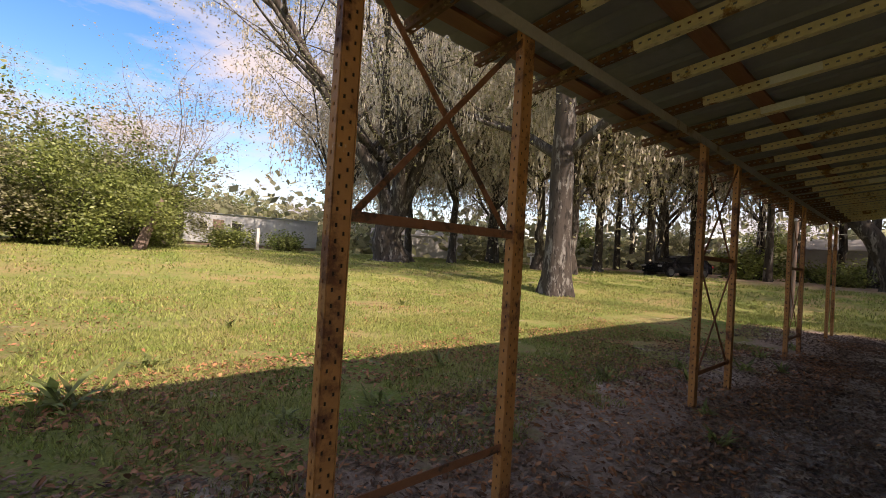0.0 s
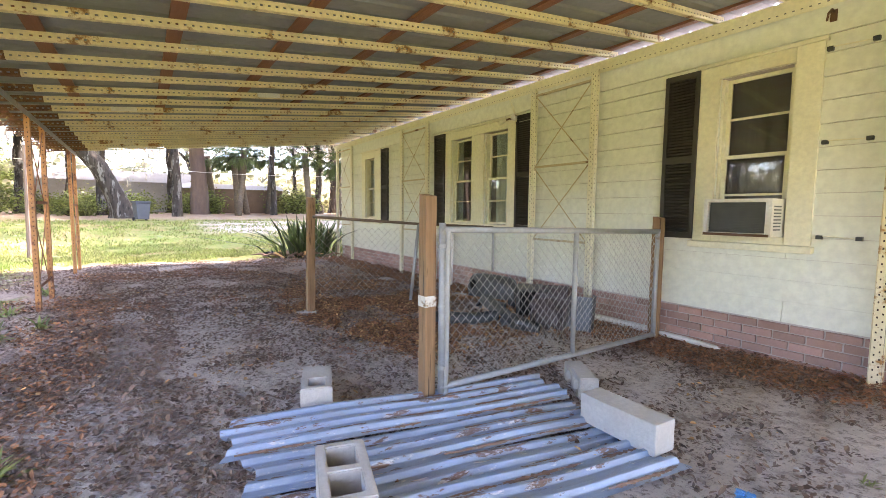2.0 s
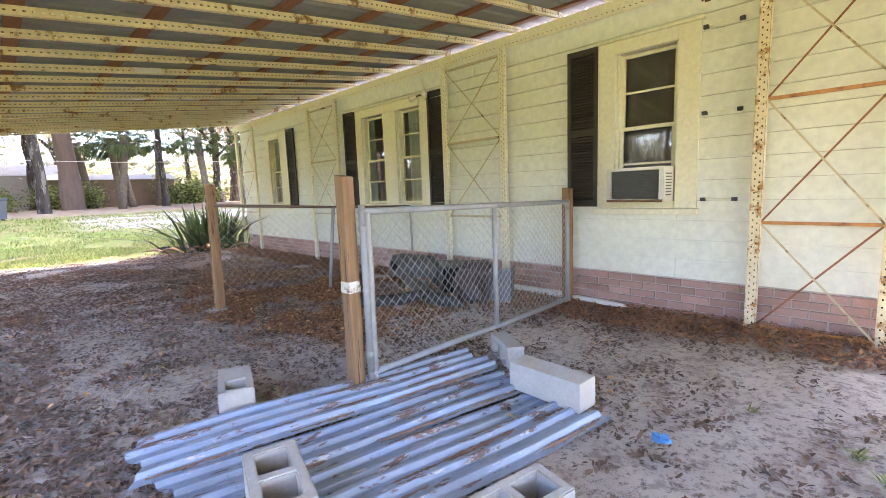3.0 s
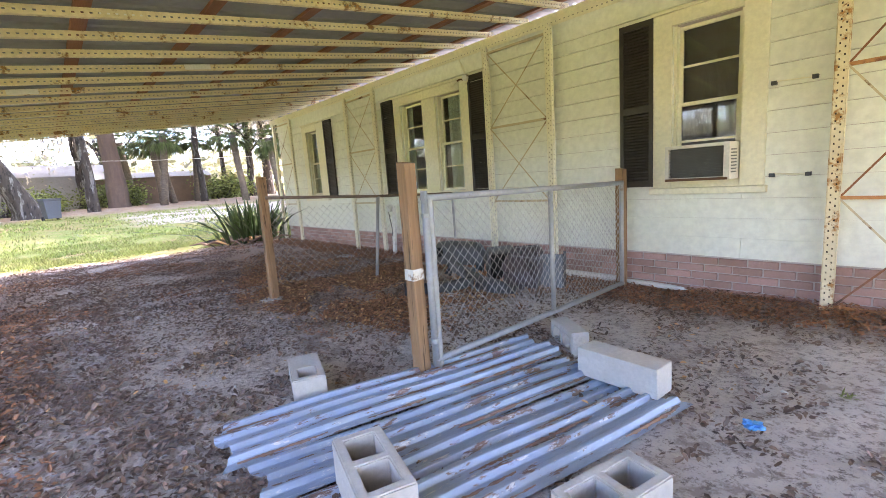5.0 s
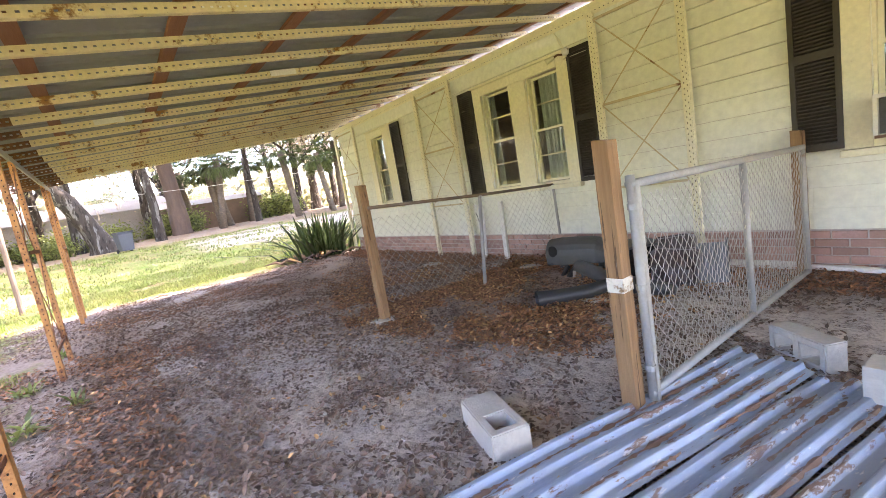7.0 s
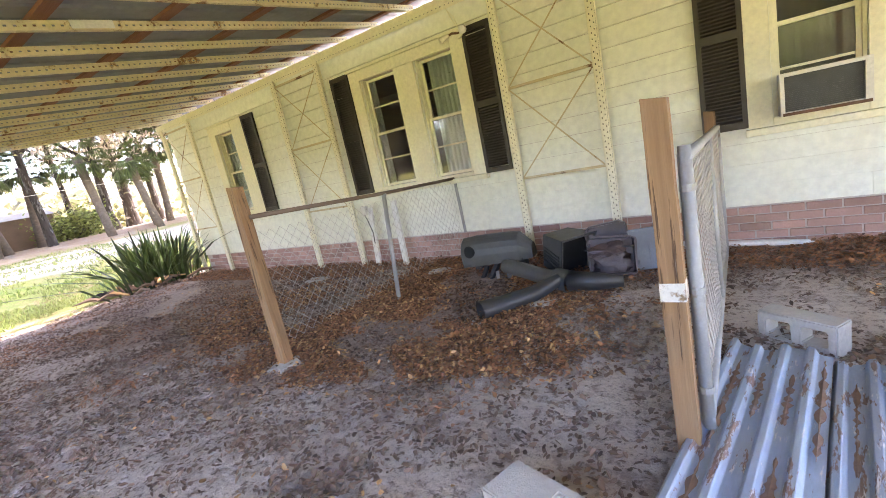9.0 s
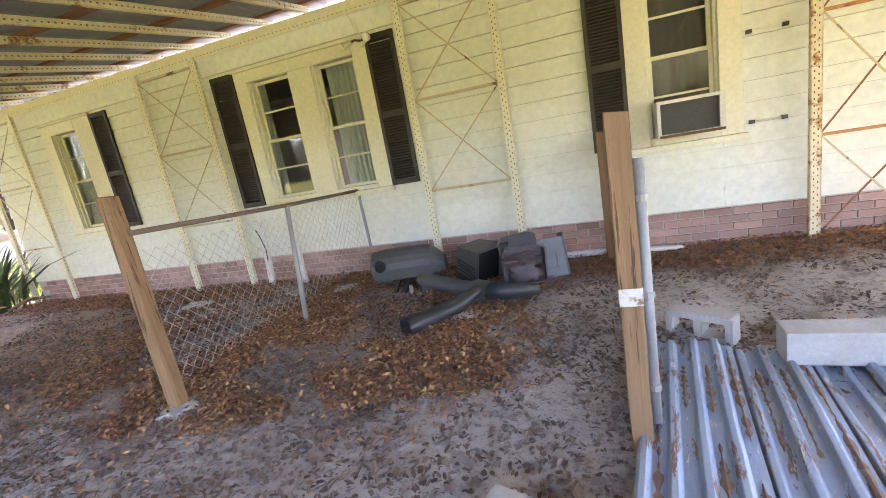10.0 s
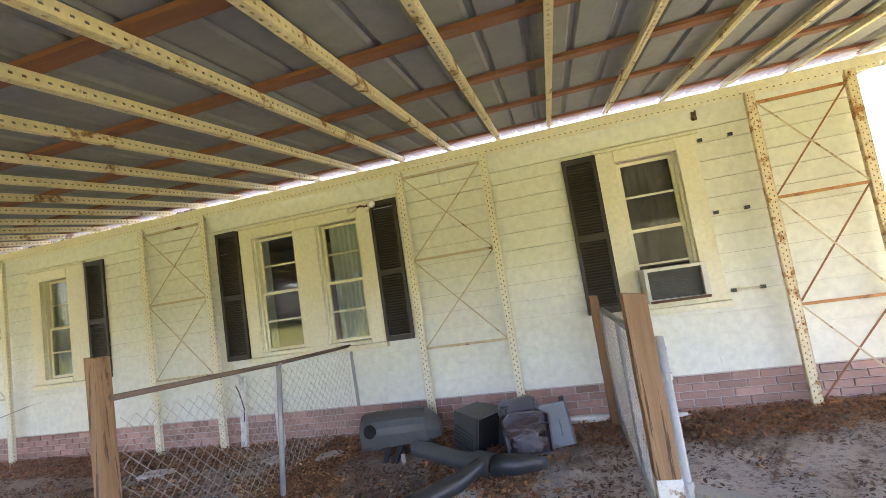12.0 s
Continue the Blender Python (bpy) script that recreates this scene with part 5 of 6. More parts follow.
bare = tree(71, 8.5, 0.085, "slender nearly bare tree rising out of shrubs", M_DRYLEAF, 2600, 0.12, 0, (9, 7, 5), 0.28, flare=1.2, spreadf=0.34, cloud=0.28, bark=M_TWIG)
plant_at(bare, 5.6, 26.5, 0)


def palm(seed, h, r):
    rnd = random.Random(seed)
    t = thing("palm_tree", "cabbage palm with a rough trunk and fan leaves", "palm tree", "palms beyond the drive")
    s = Shape()
    s.tube([(0, 0, -0.2), (0.22, 0, h * 0.3), (0.42, 0.06, h * 0.7), (0.5, 0.1, h)], [r * 1.2, r, r * 1.05, r * 1.1], 10)
    part("trunk", s, M_PALMBARK, t, smooth=True)
    vs = []
    for i in range(46):
        a, e = rnd.uniform(0, 2 * math.pi), rnd.uniform(-0.9, 1.1)
        d = Vector((math.cos(a) * math.cos(e), math.sin(a) * math.cos(e), math.sin(e)))
        c = Vector((0.5, 0.1, h)) + d * rnd.uniform(0.7, 1.0)
        sd = d.cross(Vector((0, 0, 1))).normalized()
        for k in range(-7, 8):
            f = (d * math.cos(k * 0.17) + sd * math.sin(k * 0.17)).normalized()
            tip = c + f * rnd.uniform(0.6, 0.85) + Vector((0, 0, -0.25 - 0.1 * abs(k) / 7))
            wv = f.cross(Vector((0, 0, 1))).normalized() * 0.03
            vs += [c - wv * 0.2, c + f * 0.35 - wv, tip, c + f * 0.35 + wv]
    part("fan_crown", quads_mesh("fan_crown", [tuple(v) for v in vs], 4, M_PALM), M_PALM, t)
    return t


pm = palm(3, 4.3, 0.19)
plant_at(pm, 36.1, -5.1, 0)
for x, y, rz, k in ((37.5, -6.0, 50, 1.05), (33.2, -4.6, 250, 0.95), (39.5, -7.9, 200, 1.1), (31.5, -11.2, 20, 0.85), (33, -12.6, 300, 1.0), (27.5, -9.6, 60, 0.8), (29.5, -8.2, 10, 0.95), (25, -10.5, 210, 0.75), (42, -4.5, 80, 1.15)):
    copy_at(pm, x, y, rz, k)

rt = random.Random(77)
# the wood beyond the lawn: scattered trunks with gaps between them; also unseen trees added to cast shade
spots = [(slim, 35.5, -7.4, 0.9), (slim, 33.0, 2.4, 1.0), (slim, 31.5, 6.6, 0.9), (slim, 27.5, 11.5, 1.1), (mossy, 20.5, 12.4, 1.0), (mossy2, 26, 14.0, 0.95), (mossy2, 20, 20.5, 0.9), (mossy, 28, 24, 1.1), (mossy2, 21.5, 27, 1.0), (mossy, 25, 33, 1.2), (mossy2, 33, 29, 1.15), (mossy, 41, 16, 1.2), (mossy, 46, 5, 1.2), (mossy2, 44, -1.5, 1.1), (slim, 50, -13, 1.0), (mossy, 52, 24, 1.4), (mossy2, 44, 36, 1.4), (mossy, 34, 46, 1.3), (mossy, 56, -4, 1.3), (mossy2, 54, 12, 1.3), (slim, 43.5, 9.5, 0.9), (slim, 37.5, 18.5, 1.1), (bare, 3.9, 31, 0.9), (bare, -1.5, 27, 0.8),
         # The hidden mossy trees at x 17.5 and 23 are added to shade the lawn.
         (mossy, 46, -18, 1.2), (mossy2, 36, -20, 1.1), (slim, 28, -16, 0.9), (mossy, 17.5, -12.5, 1.0), (mossy2, 23, -11.5, 1.0), (mossy, 29, -13.5, 1.1), (mossy, -18, 10, 1.0), (mossy2, -16, -8, 1.0), (mossy, -20, -2, 1.1), (slim, 40.5, 22, 1.0), (slim, 25.5, 22, 0.95),
         (mossy2, 36, 12, 1.1), (mossy2, 17.5, 30, 1.0), (mossy2, 38, 6.5, 1.1),
         # Unseen trees south-east behind the house, added to shade the lawn and trunks.
         (oak, 27, -16.5, 1.0), (oak, 34, -18.5, 1.1), (oak, 41, -19, 1.1), (mossy2, 24, -17, 1.1), (mossy, 31, -19, 1.2), (mossy2, 38, -21, 1.3), (oak, 20.5, -16.5, 1.0), (mossy, 45, -14, 1.3), (oak, 49, -17, 1.1),
         # Unseen trees to the south-west, added to shade the ground and dim the wall.
         (oak, -9, -7, 0.9), (mossy, -10, -1.5, 1.0), (oak, -10, -12.5, 0.9)]
for ob, x, y, k in spots:
    copy_at(ob, x, y, rt.uniform(0, 360), k)


def shrub(seed, w, h, leaves, mat, label, size=0.16):
    rnd, rng = random.Random(seed), np.random.default_rng(seed)
    t = thing("shrub", label, "shrub", "shrubs round the yard")
    s, tips = Shape(), []
    for k in range(9):
        a = 2 * math.pi * k / 9
        grow(s, rnd, (0.2 * math.cos(a), 0.2 * math.sin(a), -0.1), (math.cos(a) * w / h, math.sin(a) * w / h, 1.0), h * rnd.uniform(0.6, 0.95), 0.05, 2, tips, (3, 3, 3, 2), 0.25, 0.15)
    part("branchwork", s, M_BARK, t)
    tp = np.array([[tuple(x) for x in q] for q in tips])
    lump = rng.normal(0, 1, (34, 3)) * np.array([w * 0.42, w * 0.42, h * 0.23]) + np.array([0, 0, h * 0.48])
    lump[:, 2] = np.clip(lump[:, 2], 0.2, h)
    pick = lump[rng.integers(0, len(lump), leaves)]
    c = pick + rng.normal(0, 0.34, (leaves, 3)) * (w / 2.4)
    tip = tp[rng.integers(0, len(tp), leaves // 3), 0] + rng.normal(0, 0.3, (leaves // 3, 3))
    c = np.concatenate([c, tip])
    c = c[c[:, 2] > 0.02]
    part("foliage", quads_mesh("foliage", leaf_cards(rng, c, size), 4, mat), mat, t)
    return t


sh1 = shrub(3, 2.6, 3.5, 17000, M_LEAF2, "dense green thicket of broad-leaved shrubs", 0.14)
plant_at(sh1, 1.6, 23.5, 0)
sh2 = shrub(9, 2.4, 3.4, 17000, M_LEAF, "dense dull-green thicket of shrubs", 0.13)
plant_at(sh2, -1.4, 22.0, 0)
sh3 = shrub(15, 1.5, 1.1, 3000, M_LEAF2, "low clump of bright green shrubs", 0.16)
plant_at(sh3, 38.0, 0.9, 0)
for ob, x, y, k in ((sh1, 4.2, 26, 1.0), (sh2, 5.6, 29.5, 0.95), (sh2, -4.5, 21, 1.1), (sh1, -8, 20, 1.1), (sh2, 3.5, 30, 1.35), (sh1, 0.5, 28, 1.3), (sh1, -4.5, 26, 1.4), (sh2, 13.5, 50, 1.4), (sh1, 19, 56, 1.4), (sh2, 27, 58, 1.5), (sh1, 36, 52, 1.4),
                    (sh3, 33.0, 1.5, 0.7), (sh3, 44, -2.5, 1.1), (sh3, 31.6, 3.4, 0.7), (sh3, 36.2, 4.8, 0.9), (sh3, 40.5, 3.0, 1.2), (sh3, 40, -3.2, 1.2), (sh3, 10, 31, 1.0), (sh3, 14.5, 33, 1.0), (sh3, 34, 8, 1.3), (sh3, 44, -11, 1.6), (sh2, 58, 2, 1.3), (sh1, 60, 12, 1.4), (sh2, 62, -8, 1.3), (sh2, 58, 22, 1.4), (sh1, 56, 33, 1.4), (sh1, 50, 44, 1.4), (sh2, 60, -18, 1.4)):
    copy_at(ob, x, y, rt.uniform(0, 360), k)

# strap-leaved clump at the house corner
rl = random.Random(8)
t = thing("strap_leaf_plant", "clump of tall green sword-shaped leaves at the house corner", "plant", m=pose(12.80, -2.88, 0))
for i in range(260):
    s = Shape()
    bx, by = rl.gauss(0, 0.27), rl.gauss(0, 0.33)
    a = rl.uniform(0, 2 * math.pi)
    h, tilt_, w = rl.uniform(0.5, 1.12), rl.uniform(0.04, 0.75) * (0.5 + math.hypot(bx, by)), rl.uniform(0.022, 0.036)
    out = Vector((bx * 1.4 + math.cos(a) * 0.4, by * 1.4 + math.sin(a) * 0.4, 0)) * tilt_ * 1.6
    sd = Vector((-math.sin(a + 0.7), math.cos(a + 0.7), 0))
    nrm = Vector((math.cos(a + 0.7), math.sin(a + 0.7), 0)) * 0.006
    for k, ww in ((0, 0.7), (0.35, 1.0), (0.7, 0.85), (0.92, 0.4), (1.0, 0.05)):
        c = Vector((bx, by, -0.02)) + Vector((0, 0, h * (k - 0.12 * k * k * tilt_ * 3))) + out * k * k
        s.v += [c - sd * w * ww, c + nrm, c + sd * w * ww]
    for k in range(4):
        b = 3 * k
        s.f += [(b, b + 1, b + 4, b + 3), (b + 1, b + 2, b + 5, b + 4)]
    part("leaf", s, M_STRAP, t)
for i in range(40):
    s = Shape()
    a = rl.uniform(0, 2 * math.pi)
    c = Vector((rl.gauss(-0.15, 0.3), rl.gauss(0.3, 0.4), 0.03))
    d = Vector((math.cos(a), math.sin(a), 0.1))
    s.tube([c, c + d * 0.25 + Vector((0, 0, 0.06)), c + d * 0.5], [0.02, 0.03, 0.005], 4)
    part("dead_leaf", s, (M_DARKLEAF, M_DEEPBLACK, M_DARKLEAF, M_DEADLIT)[i % 4], t, "withered fallen leaf")

# ---------------- far things ----------------


def car():
    t = thing("car", "black saloon car parked beyond the lawn", "car", m=pose(28.5, 10.35, terrain(28.5, 10.35) - 0.03, 0, 0, 155) @ Matrix.Scale(0.85, 4))
    prof = [(-2.1, 0.30), (-2.16, 0.55), (-2.10, 0.92), (-1.95, 1.02), (-1.72, 1.33), (-1.2, 1.44), (-0.4, 1.48), (0.25, 1.43), (0.7, 1.25), (1.2, 0.98), (1.85, 0.88), (2.12, 0.72), (2.2, 0.45), (2.12, 0.26)]
    s = Shape()
    sec = ((-0.9, 0.93), (-0.86, 1.0), (-0.70, 1.0), (0.70, 1.0), (0.86, 1.0), (0.9, 0.93))
    for x, z in prof:
        for y, k in sec:
            tuck = 1.0 if z < 0.95 else 1 - 0.42 * (z - 0.95)
            s.v.append((x * (1 if abs(y) < 0.8 else 0.985), y * tuck, 0.28 + (z - 0.28) * k if z > 0.5 else z))
    n = len(sec)
    for i in range(len(prof) - 1):
        s.f += [(i * n + k, i * n + k + 1, (i + 1) * n + k + 1, (i + 1) * n + k) for k in range(n - 1)]
    s.f += [tuple(i * n for i in range(len(prof))), tuple(i * n + n - 1 for i in reversed(range(len(prof)))), tuple((len(prof) - 1) * n + k for k in range(n)) + tuple(k for k in reversed(range(n)))]
    part("body", s, M_CARPAINT, t)
    for sd in (-1, 1):
        y = sd * 0.80
        for xs in ((-1.55, -1.25, -0.50, -0.45), (-0.38, -0.36, 0.22, 0.90)):
            g = Shape()
            g.add([(xs[0], sd * 0.885, 0.98), (xs[3], sd * 0.885, 0.98), (xs[2], sd * 0.755, 1.36), (xs[1], sd * 0.765, 1.34), (xs[0], sd * 0.86, 0.98), (xs[3], sd * 0.86, 0.98), (xs[2], sd * 0.73, 1.36), (xs[1], sd * 0.74, 1.34)],
                  [(0, 1, 2, 3), (7, 6, 5, 4), (0, 4, 5, 1), (1, 5, 6, 2), (2, 6, 7, 3), (3, 7, 4, 0)])
            part("side_window", g, M_CARGLASS, t)
        part("door_handle", Shape().box((-0.35, sd * 0.89 - 0.01, 0.86), (-0.2, sd * 0.89 + 0.012, 0.89)), M_RIM, t)
        part("mirror", Shape().box((0.72, sd * 0.92 - 0.06, 0.98), (0.84, sd * 0.92 + 0.06, 1.1)), M_CARPAINT, t, bevel=0.02)
        part("headlight", Shape().box((2.02, sd * 0.70 - 0.13, 0.64), (2.2, sd * 0.70 + 0.13, 0.76)), M_LAMPGLASS, t, "clear headlight", bevel=0.02)
        part("tail_light", Shape().box((-2.285, sd * 0.68 - 0.16, 0.72), (-2.15, sd * 0.68 + 0.16, 0.86)), M_TAIL, t, "red tail light", bevel=0.02)
        for x in (-1.4, 1.4):
            w = part("wheel", Shape().tube([(x, sd * 0.70, 0.32), (x, sd * 0.91, 0.32)], 0.32, 24), M_TYRE, t, "black tyre")
            part("rim", Shape().tube([(x, sd * 0.90, 0.32), (x, sd * 0.925, 0.32)], 0.215, 20), M_RIM, w, "grey alloy rim")
    part("windscreen", Shape().add([(0.80, -0.72, 1.255), (1.27, -0.78, 0.98), (1.27, 0.78, 0.98), (0.80, 0.72, 1.255), (0.78, -0.72, 1.24), (1.25, -0.78, 0.96), (1.25, 0.78, 0.96), (0.78, 0.72, 1.24)], [(0, 1, 2, 3), (7, 6, 5, 4), (0, 4, 5, 1), (2, 6, 7, 3), (1, 5, 6, 2), (3, 7, 4, 0)]), M_CARGLASS, t)
    part("number_plate", Shape().box((-2.31, -0.16, 0.55), (-2.285, 0.16, 0.66)), M_WHITE, t)


car()


t = thing("wheeled_bin", "dark grey plastic wheeled rubbish bin beside the drive", "rubbish bin", m=pose(25.8, 0.6, terrain(25.8, 0.6) - 0.02, 0, 0, 200) @ Matrix.Scale(0.82, 4))
s = Shape()
for i, (w, z) in enumerate(((0.25, 0.1), (0.27, 0.4), (0.31, 0.95), (0.33, 0.98), (0.33, 1.02))):
    s.v += [(-w, -w * 1.1, z), (w, -w * 1.1, z), (w, w * 1.1, z), (-w, w * 1.1, z)]
    if i:
        s.f += [(4 * i - 4 + q, 4 * i - 4 + (q + 1) % 4, 4 * i + (q + 1) % 4, 4 * i + q) for q in range(4)]
s.f += [(3, 2, 1, 0), (16, 17, 18, 19)]
part("body", s, M_BINGREY, t, bevel=0.01)
part("lid", Shape().box((-0.35, -0.38, 1.022), (0.37, 0.38, 1.075)), M_BINGREY, t, bevel=0.02)
part("handle", Shape().tube([(-0.37, -0.3, 0.98), (-0.43, -0.3, 0.99), (-0.43, 0.3, 0.99), (-0.37, 0.3, 0.98)], 0.018, 6), M_BLACKP, t)
for sd in (-1, 1):
    part("wheel", Shape().tube([(-0.22, sd * 0.27, 0.11), (-0.22, sd * 0.33, 0.11)], 0.12, 14), M_TYRE, t)


def hut(name, label, x, y, rz, l, w, h, mat, windows, roofmat=None, door=None, ridge=0.0):
    t = thing(name, label, "house", m=pose(x, y, terrain(x, y) - 0.1, 0, 0, rz))
    part("wall", Shape().box((-l / 2, -w / 2, 0.35 if ridge == 0 else 0), (l / 2, w / 2, h)), mat, t, bevel=0.03)
    rs_ = Shape()
    o = 0.15
    rs_.add([(-l / 2 - o, -w / 2 - o, h), (l / 2 + o, -w / 2 - o, h), (l / 2 + o, w / 2 + o, h), (-l / 2 - o, w / 2 + o, h), (-l / 2 - o, 0, h + max(ridge, 0.12)), (l / 2 + o, 0, h + max(ridge, 0.12))],
            [(0, 1, 5, 4), (2, 3, 4, 5), (3, 0, 4), (1, 2, 5), (3, 2, 1, 0)])
    part("roof", rs_, roofmat or mat, t)
    for (wx, wz, ww, wh, end) in windows:
        if end:
            win = part("window", Shape().box((l / 2, wx - ww / 2, wz), (l / 2 + 0.05, wx + ww / 2, wz + wh)), M_WHITE, t)
            part("pane", Shape().box((l / 2 + 0.05, wx - ww / 2 + 0.06, wz + 0.06), (l / 2 + 0.06, wx + ww / 2 - 0.06, wz + wh - 0.06)), M_CARGLASS, win)
        else:
            win = part("window", Shape().box((wx - ww / 2, -w / 2 - 0.05, wz), (wx + ww / 2, -w / 2, wz + wh)), M_WHITE, t)
            part("pane", Shape().box((wx - ww / 2 + 0.06, -w / 2 - 0.06, wz + 0.06), (wx + ww / 2 - 0.06, -w / 2 - 0.05, wz + wh - 0.06)), M_CARGLASS, win)
    if door is not None:
        part("door", Shape().box((door - 0.45, -w / 2 - 0.05, 0.5), (door + 0.45, -w / 2, 2.45)), M_BROWNW, t)
    return t


tr = hut("mobile_home", "weathered grey mobile home with a white end wall", 16.2, 44.5, -17, 11.5, 3.0, 3.0, M_TRAILER, ((-1.5, 1.5, 0.9, 0.8, False), (-4.2, 1.5, 0.7, 0.7, False), (0.0, 1.4, 1.6, 0.9, True)), door=-3.0)
s = Shape()
for i in range(28):
    s.box((-5.7 + i * 0.41, -1.525, 0.4), (-5.66 + i * 0.41, -1.502, 2.95))
part("siding_rib", s, M_TRAILER, tr)
part("skirting", Shape().box((-5.6, -1.4, 0), (5.6, 1.4, 0.345)), M_BROWNW, tr)
hut("far_house", "low white house beyond the trees", 52, 2.5, 95, 12, 7, 2.7, M_FARWALL, ((-3, 1.0, 1.2, 1.0, False), (2, 1.0, 1.2, 1.0, False)), ridge=1.1)
hut("far_house", "low white building behind the great oak", 36, 44, -40, 11, 6, 2.6, M_FARWALL, ((-2, 1.0, 1.2, 1.0, False),), ridge=0.8)
hut("far_shed", "low brown shed with open bays among palms", 47, -6.0, 88, 9, 4, 2.2, M_BROWNW, ((-3, 0.3, 1.6, 1.6, False), (-0.8, 0.3, 1.6, 1.6, False), (2.0, 0.5, 1.6, 1.3, False)), roofmat=M_FARWALL, ridge=0.5)
hut("far_house", "pale far house among the trunks", 64, 20, 70, 14, 7, 2.8, M_FARWALL, ((-4, 1.0, 1.2, 1.0, False), (0, 1.0, 1.2, 1.0, False)), ridge=1.0)

t = thing("yard_sign", "small white sign on a white post at the lawn edge", "sign", m=pose(24.2, 17.6, terrain(24.2, 17.6) - 0.05, 0, 0, -50))
part("post", Shape().box((-0.05, -0.05, 0), (0.05, 0.05, 1.0)), M_WHITE, t)
part("board", Shape().box((-0.28, -0.07, 0.72), (0.28, -0.052, 0.95)), M_WHITE, t)
for q in (0.78, 0.86):
    part("text_bar", Shape().box((-0.2, -0.076, q), (0.2, -0.0705, q + 0.03)), M_BROWNW, t)
t = thing("white_marker_post", "white marker post in front of the mobile home", "post", m=pose(11.25, 29.4, terrain(11.25, 29.4) - 0.05))
part("shaft", Shape().box((-0.09, -0.09, 0), (0.09, 0.09, 1.45)), M_WHITE, t, bevel=0.01)
t = thing("fallen_log", "pale broken trunk leaning in the thicket", "log", m=pose(4.0, 22.6, terrain(4, 22.6)))
part("trunk", Shape().tube([(0, 0, -0.1), (0.35, 0.3, 0.9), (0.75, 0.5, 2.0), (0.85, 0.55, 2.3)], [0.25, 0.2, 0.13, 0.05], 9), M_PBARK, t)
t = thing("clothes_line_post", "slanting steel pole with a bolted cap on the lawn", "pole", m=pose(15.2, 2.75, terrain(15.2, 2.75) - 0.05, 0, 6, 0))
part("pole", Shape().tube([(0, 0, 0), (0, 0, 2.6)], 0.05, 10), M_BROWNW, t)
part("cap", Shape().tube([(0, 0, 2.6), (0, 0, 2.66)], 0.065, 10), M_GALV, t)
t = thing("overhead_wire", "thin pale wire sagging between far trees", "wire")
part("cable", Shape().tube([(30, 10, 3.6), (31, 2, 3.3), (31, -4, 3.25), (32, -12, 3.5)], 0.012, 5), M_WHITE, t)

# the far edge of the wood: an uneven bank of foliage all round
rf = np.random.default_rng(21)
cl = []
for i in range(430):
    a = rf.uniform(-0.75, 1.75) if i < 350 else rf.uniform(1.75, 5.5)
    d = rf.uniform(52, 88)
    x, y = 4 + d * math.cos(a), d * math.sin(a)
    hgt = rf.uniform(2.0, 6.5) * (1.0 if a < 1.05 else 1.2)
    n = 90
    c = np.column_stack([x + rf.normal(0, 2.4, n), y + rf.normal(0, 2.4, n), 0.6 + np.abs(rf.normal(0.45, 0.33, n)) * hgt])
    cl.append(c)
cl = np.concatenate(cl)
me = quads_mesh("far_foliage", leaf_cards(rf, cl, 1.05, ratio=0.7), 4, M_LEAF)
tagged(part("far_woods", me, M_LEAF), "distant bank of grey-green woodland foliage", "woods", kind="stuff")

# ---------------- grass, weeds and fallen leaves ----------------
rng = np.random.default_rng(5)


def heights(xy):
    return np.array([ground_at(x, y) for x, y in xy])


def scatter_noise(xy, s, o):
    return np.array([noise.noise((x * s, y * s, o)) for x, y in xy])


def lawn_points(n, x0, x1, y0, y1, cut):
    xy = np.column_stack([rng.uniform(x0, x1, n), rng.uniform(y0, y1, n)])
    edge = np.maximum(np.maximum(xy[:, 1] - 2.2, xy[:, 0] - 12.7), -0.4 - xy[:, 0])
    keep = (edge + 0.9 * scatter_noise(xy, 1.7, 2) > 0.1) & (scatter_noise(xy, 0.9, 8) > cut)
    return xy[keep]


def blades(xy, h, w):
    n = len(xy)
    z = heights(xy)
    a = rng.uniform(0, 2 * np.pi, n)
    hh = h * rng.uniform(0.4, 1.3, n)
    c = np.column_stack([xy, z])
    sd = np.column_stack([np.cos(a), np.sin(a), np.zeros(n)]) * w
    tip = c + np.column_stack([rng.normal(0, 0.45, n) * hh, rng.normal(0, 0.45, n) * hh, hh])
    return np.stack([c - sd, c + sd, tip], axis=1)


tri = [blades(lawn_points(90000, -1.5, 9, 1.9, 6.5, -0.3), 0.042, 0.0045), blades(lawn_points(60000, -1.5, 18, 5, 13, -0.4), 0.05, 0.009),
       blades(lawn_points(30000, 12.4, 17, -5, 5, -0.3), 0.075, 0.008), blades(lawn_points(45000, 0, 30, 8, 30, -0.3), 0.07, 0.02), blades(lawn_points(16000, 16, 26, -6, 10, -0.1), 0.08, 0.018)]
tagged(part("grass", quads_mesh("grass", np.concatenate(tri), 3, M_GRASS), M_GRASS), "patchy short green and straw-coloured lawn grass", "grass", kind="stuff")

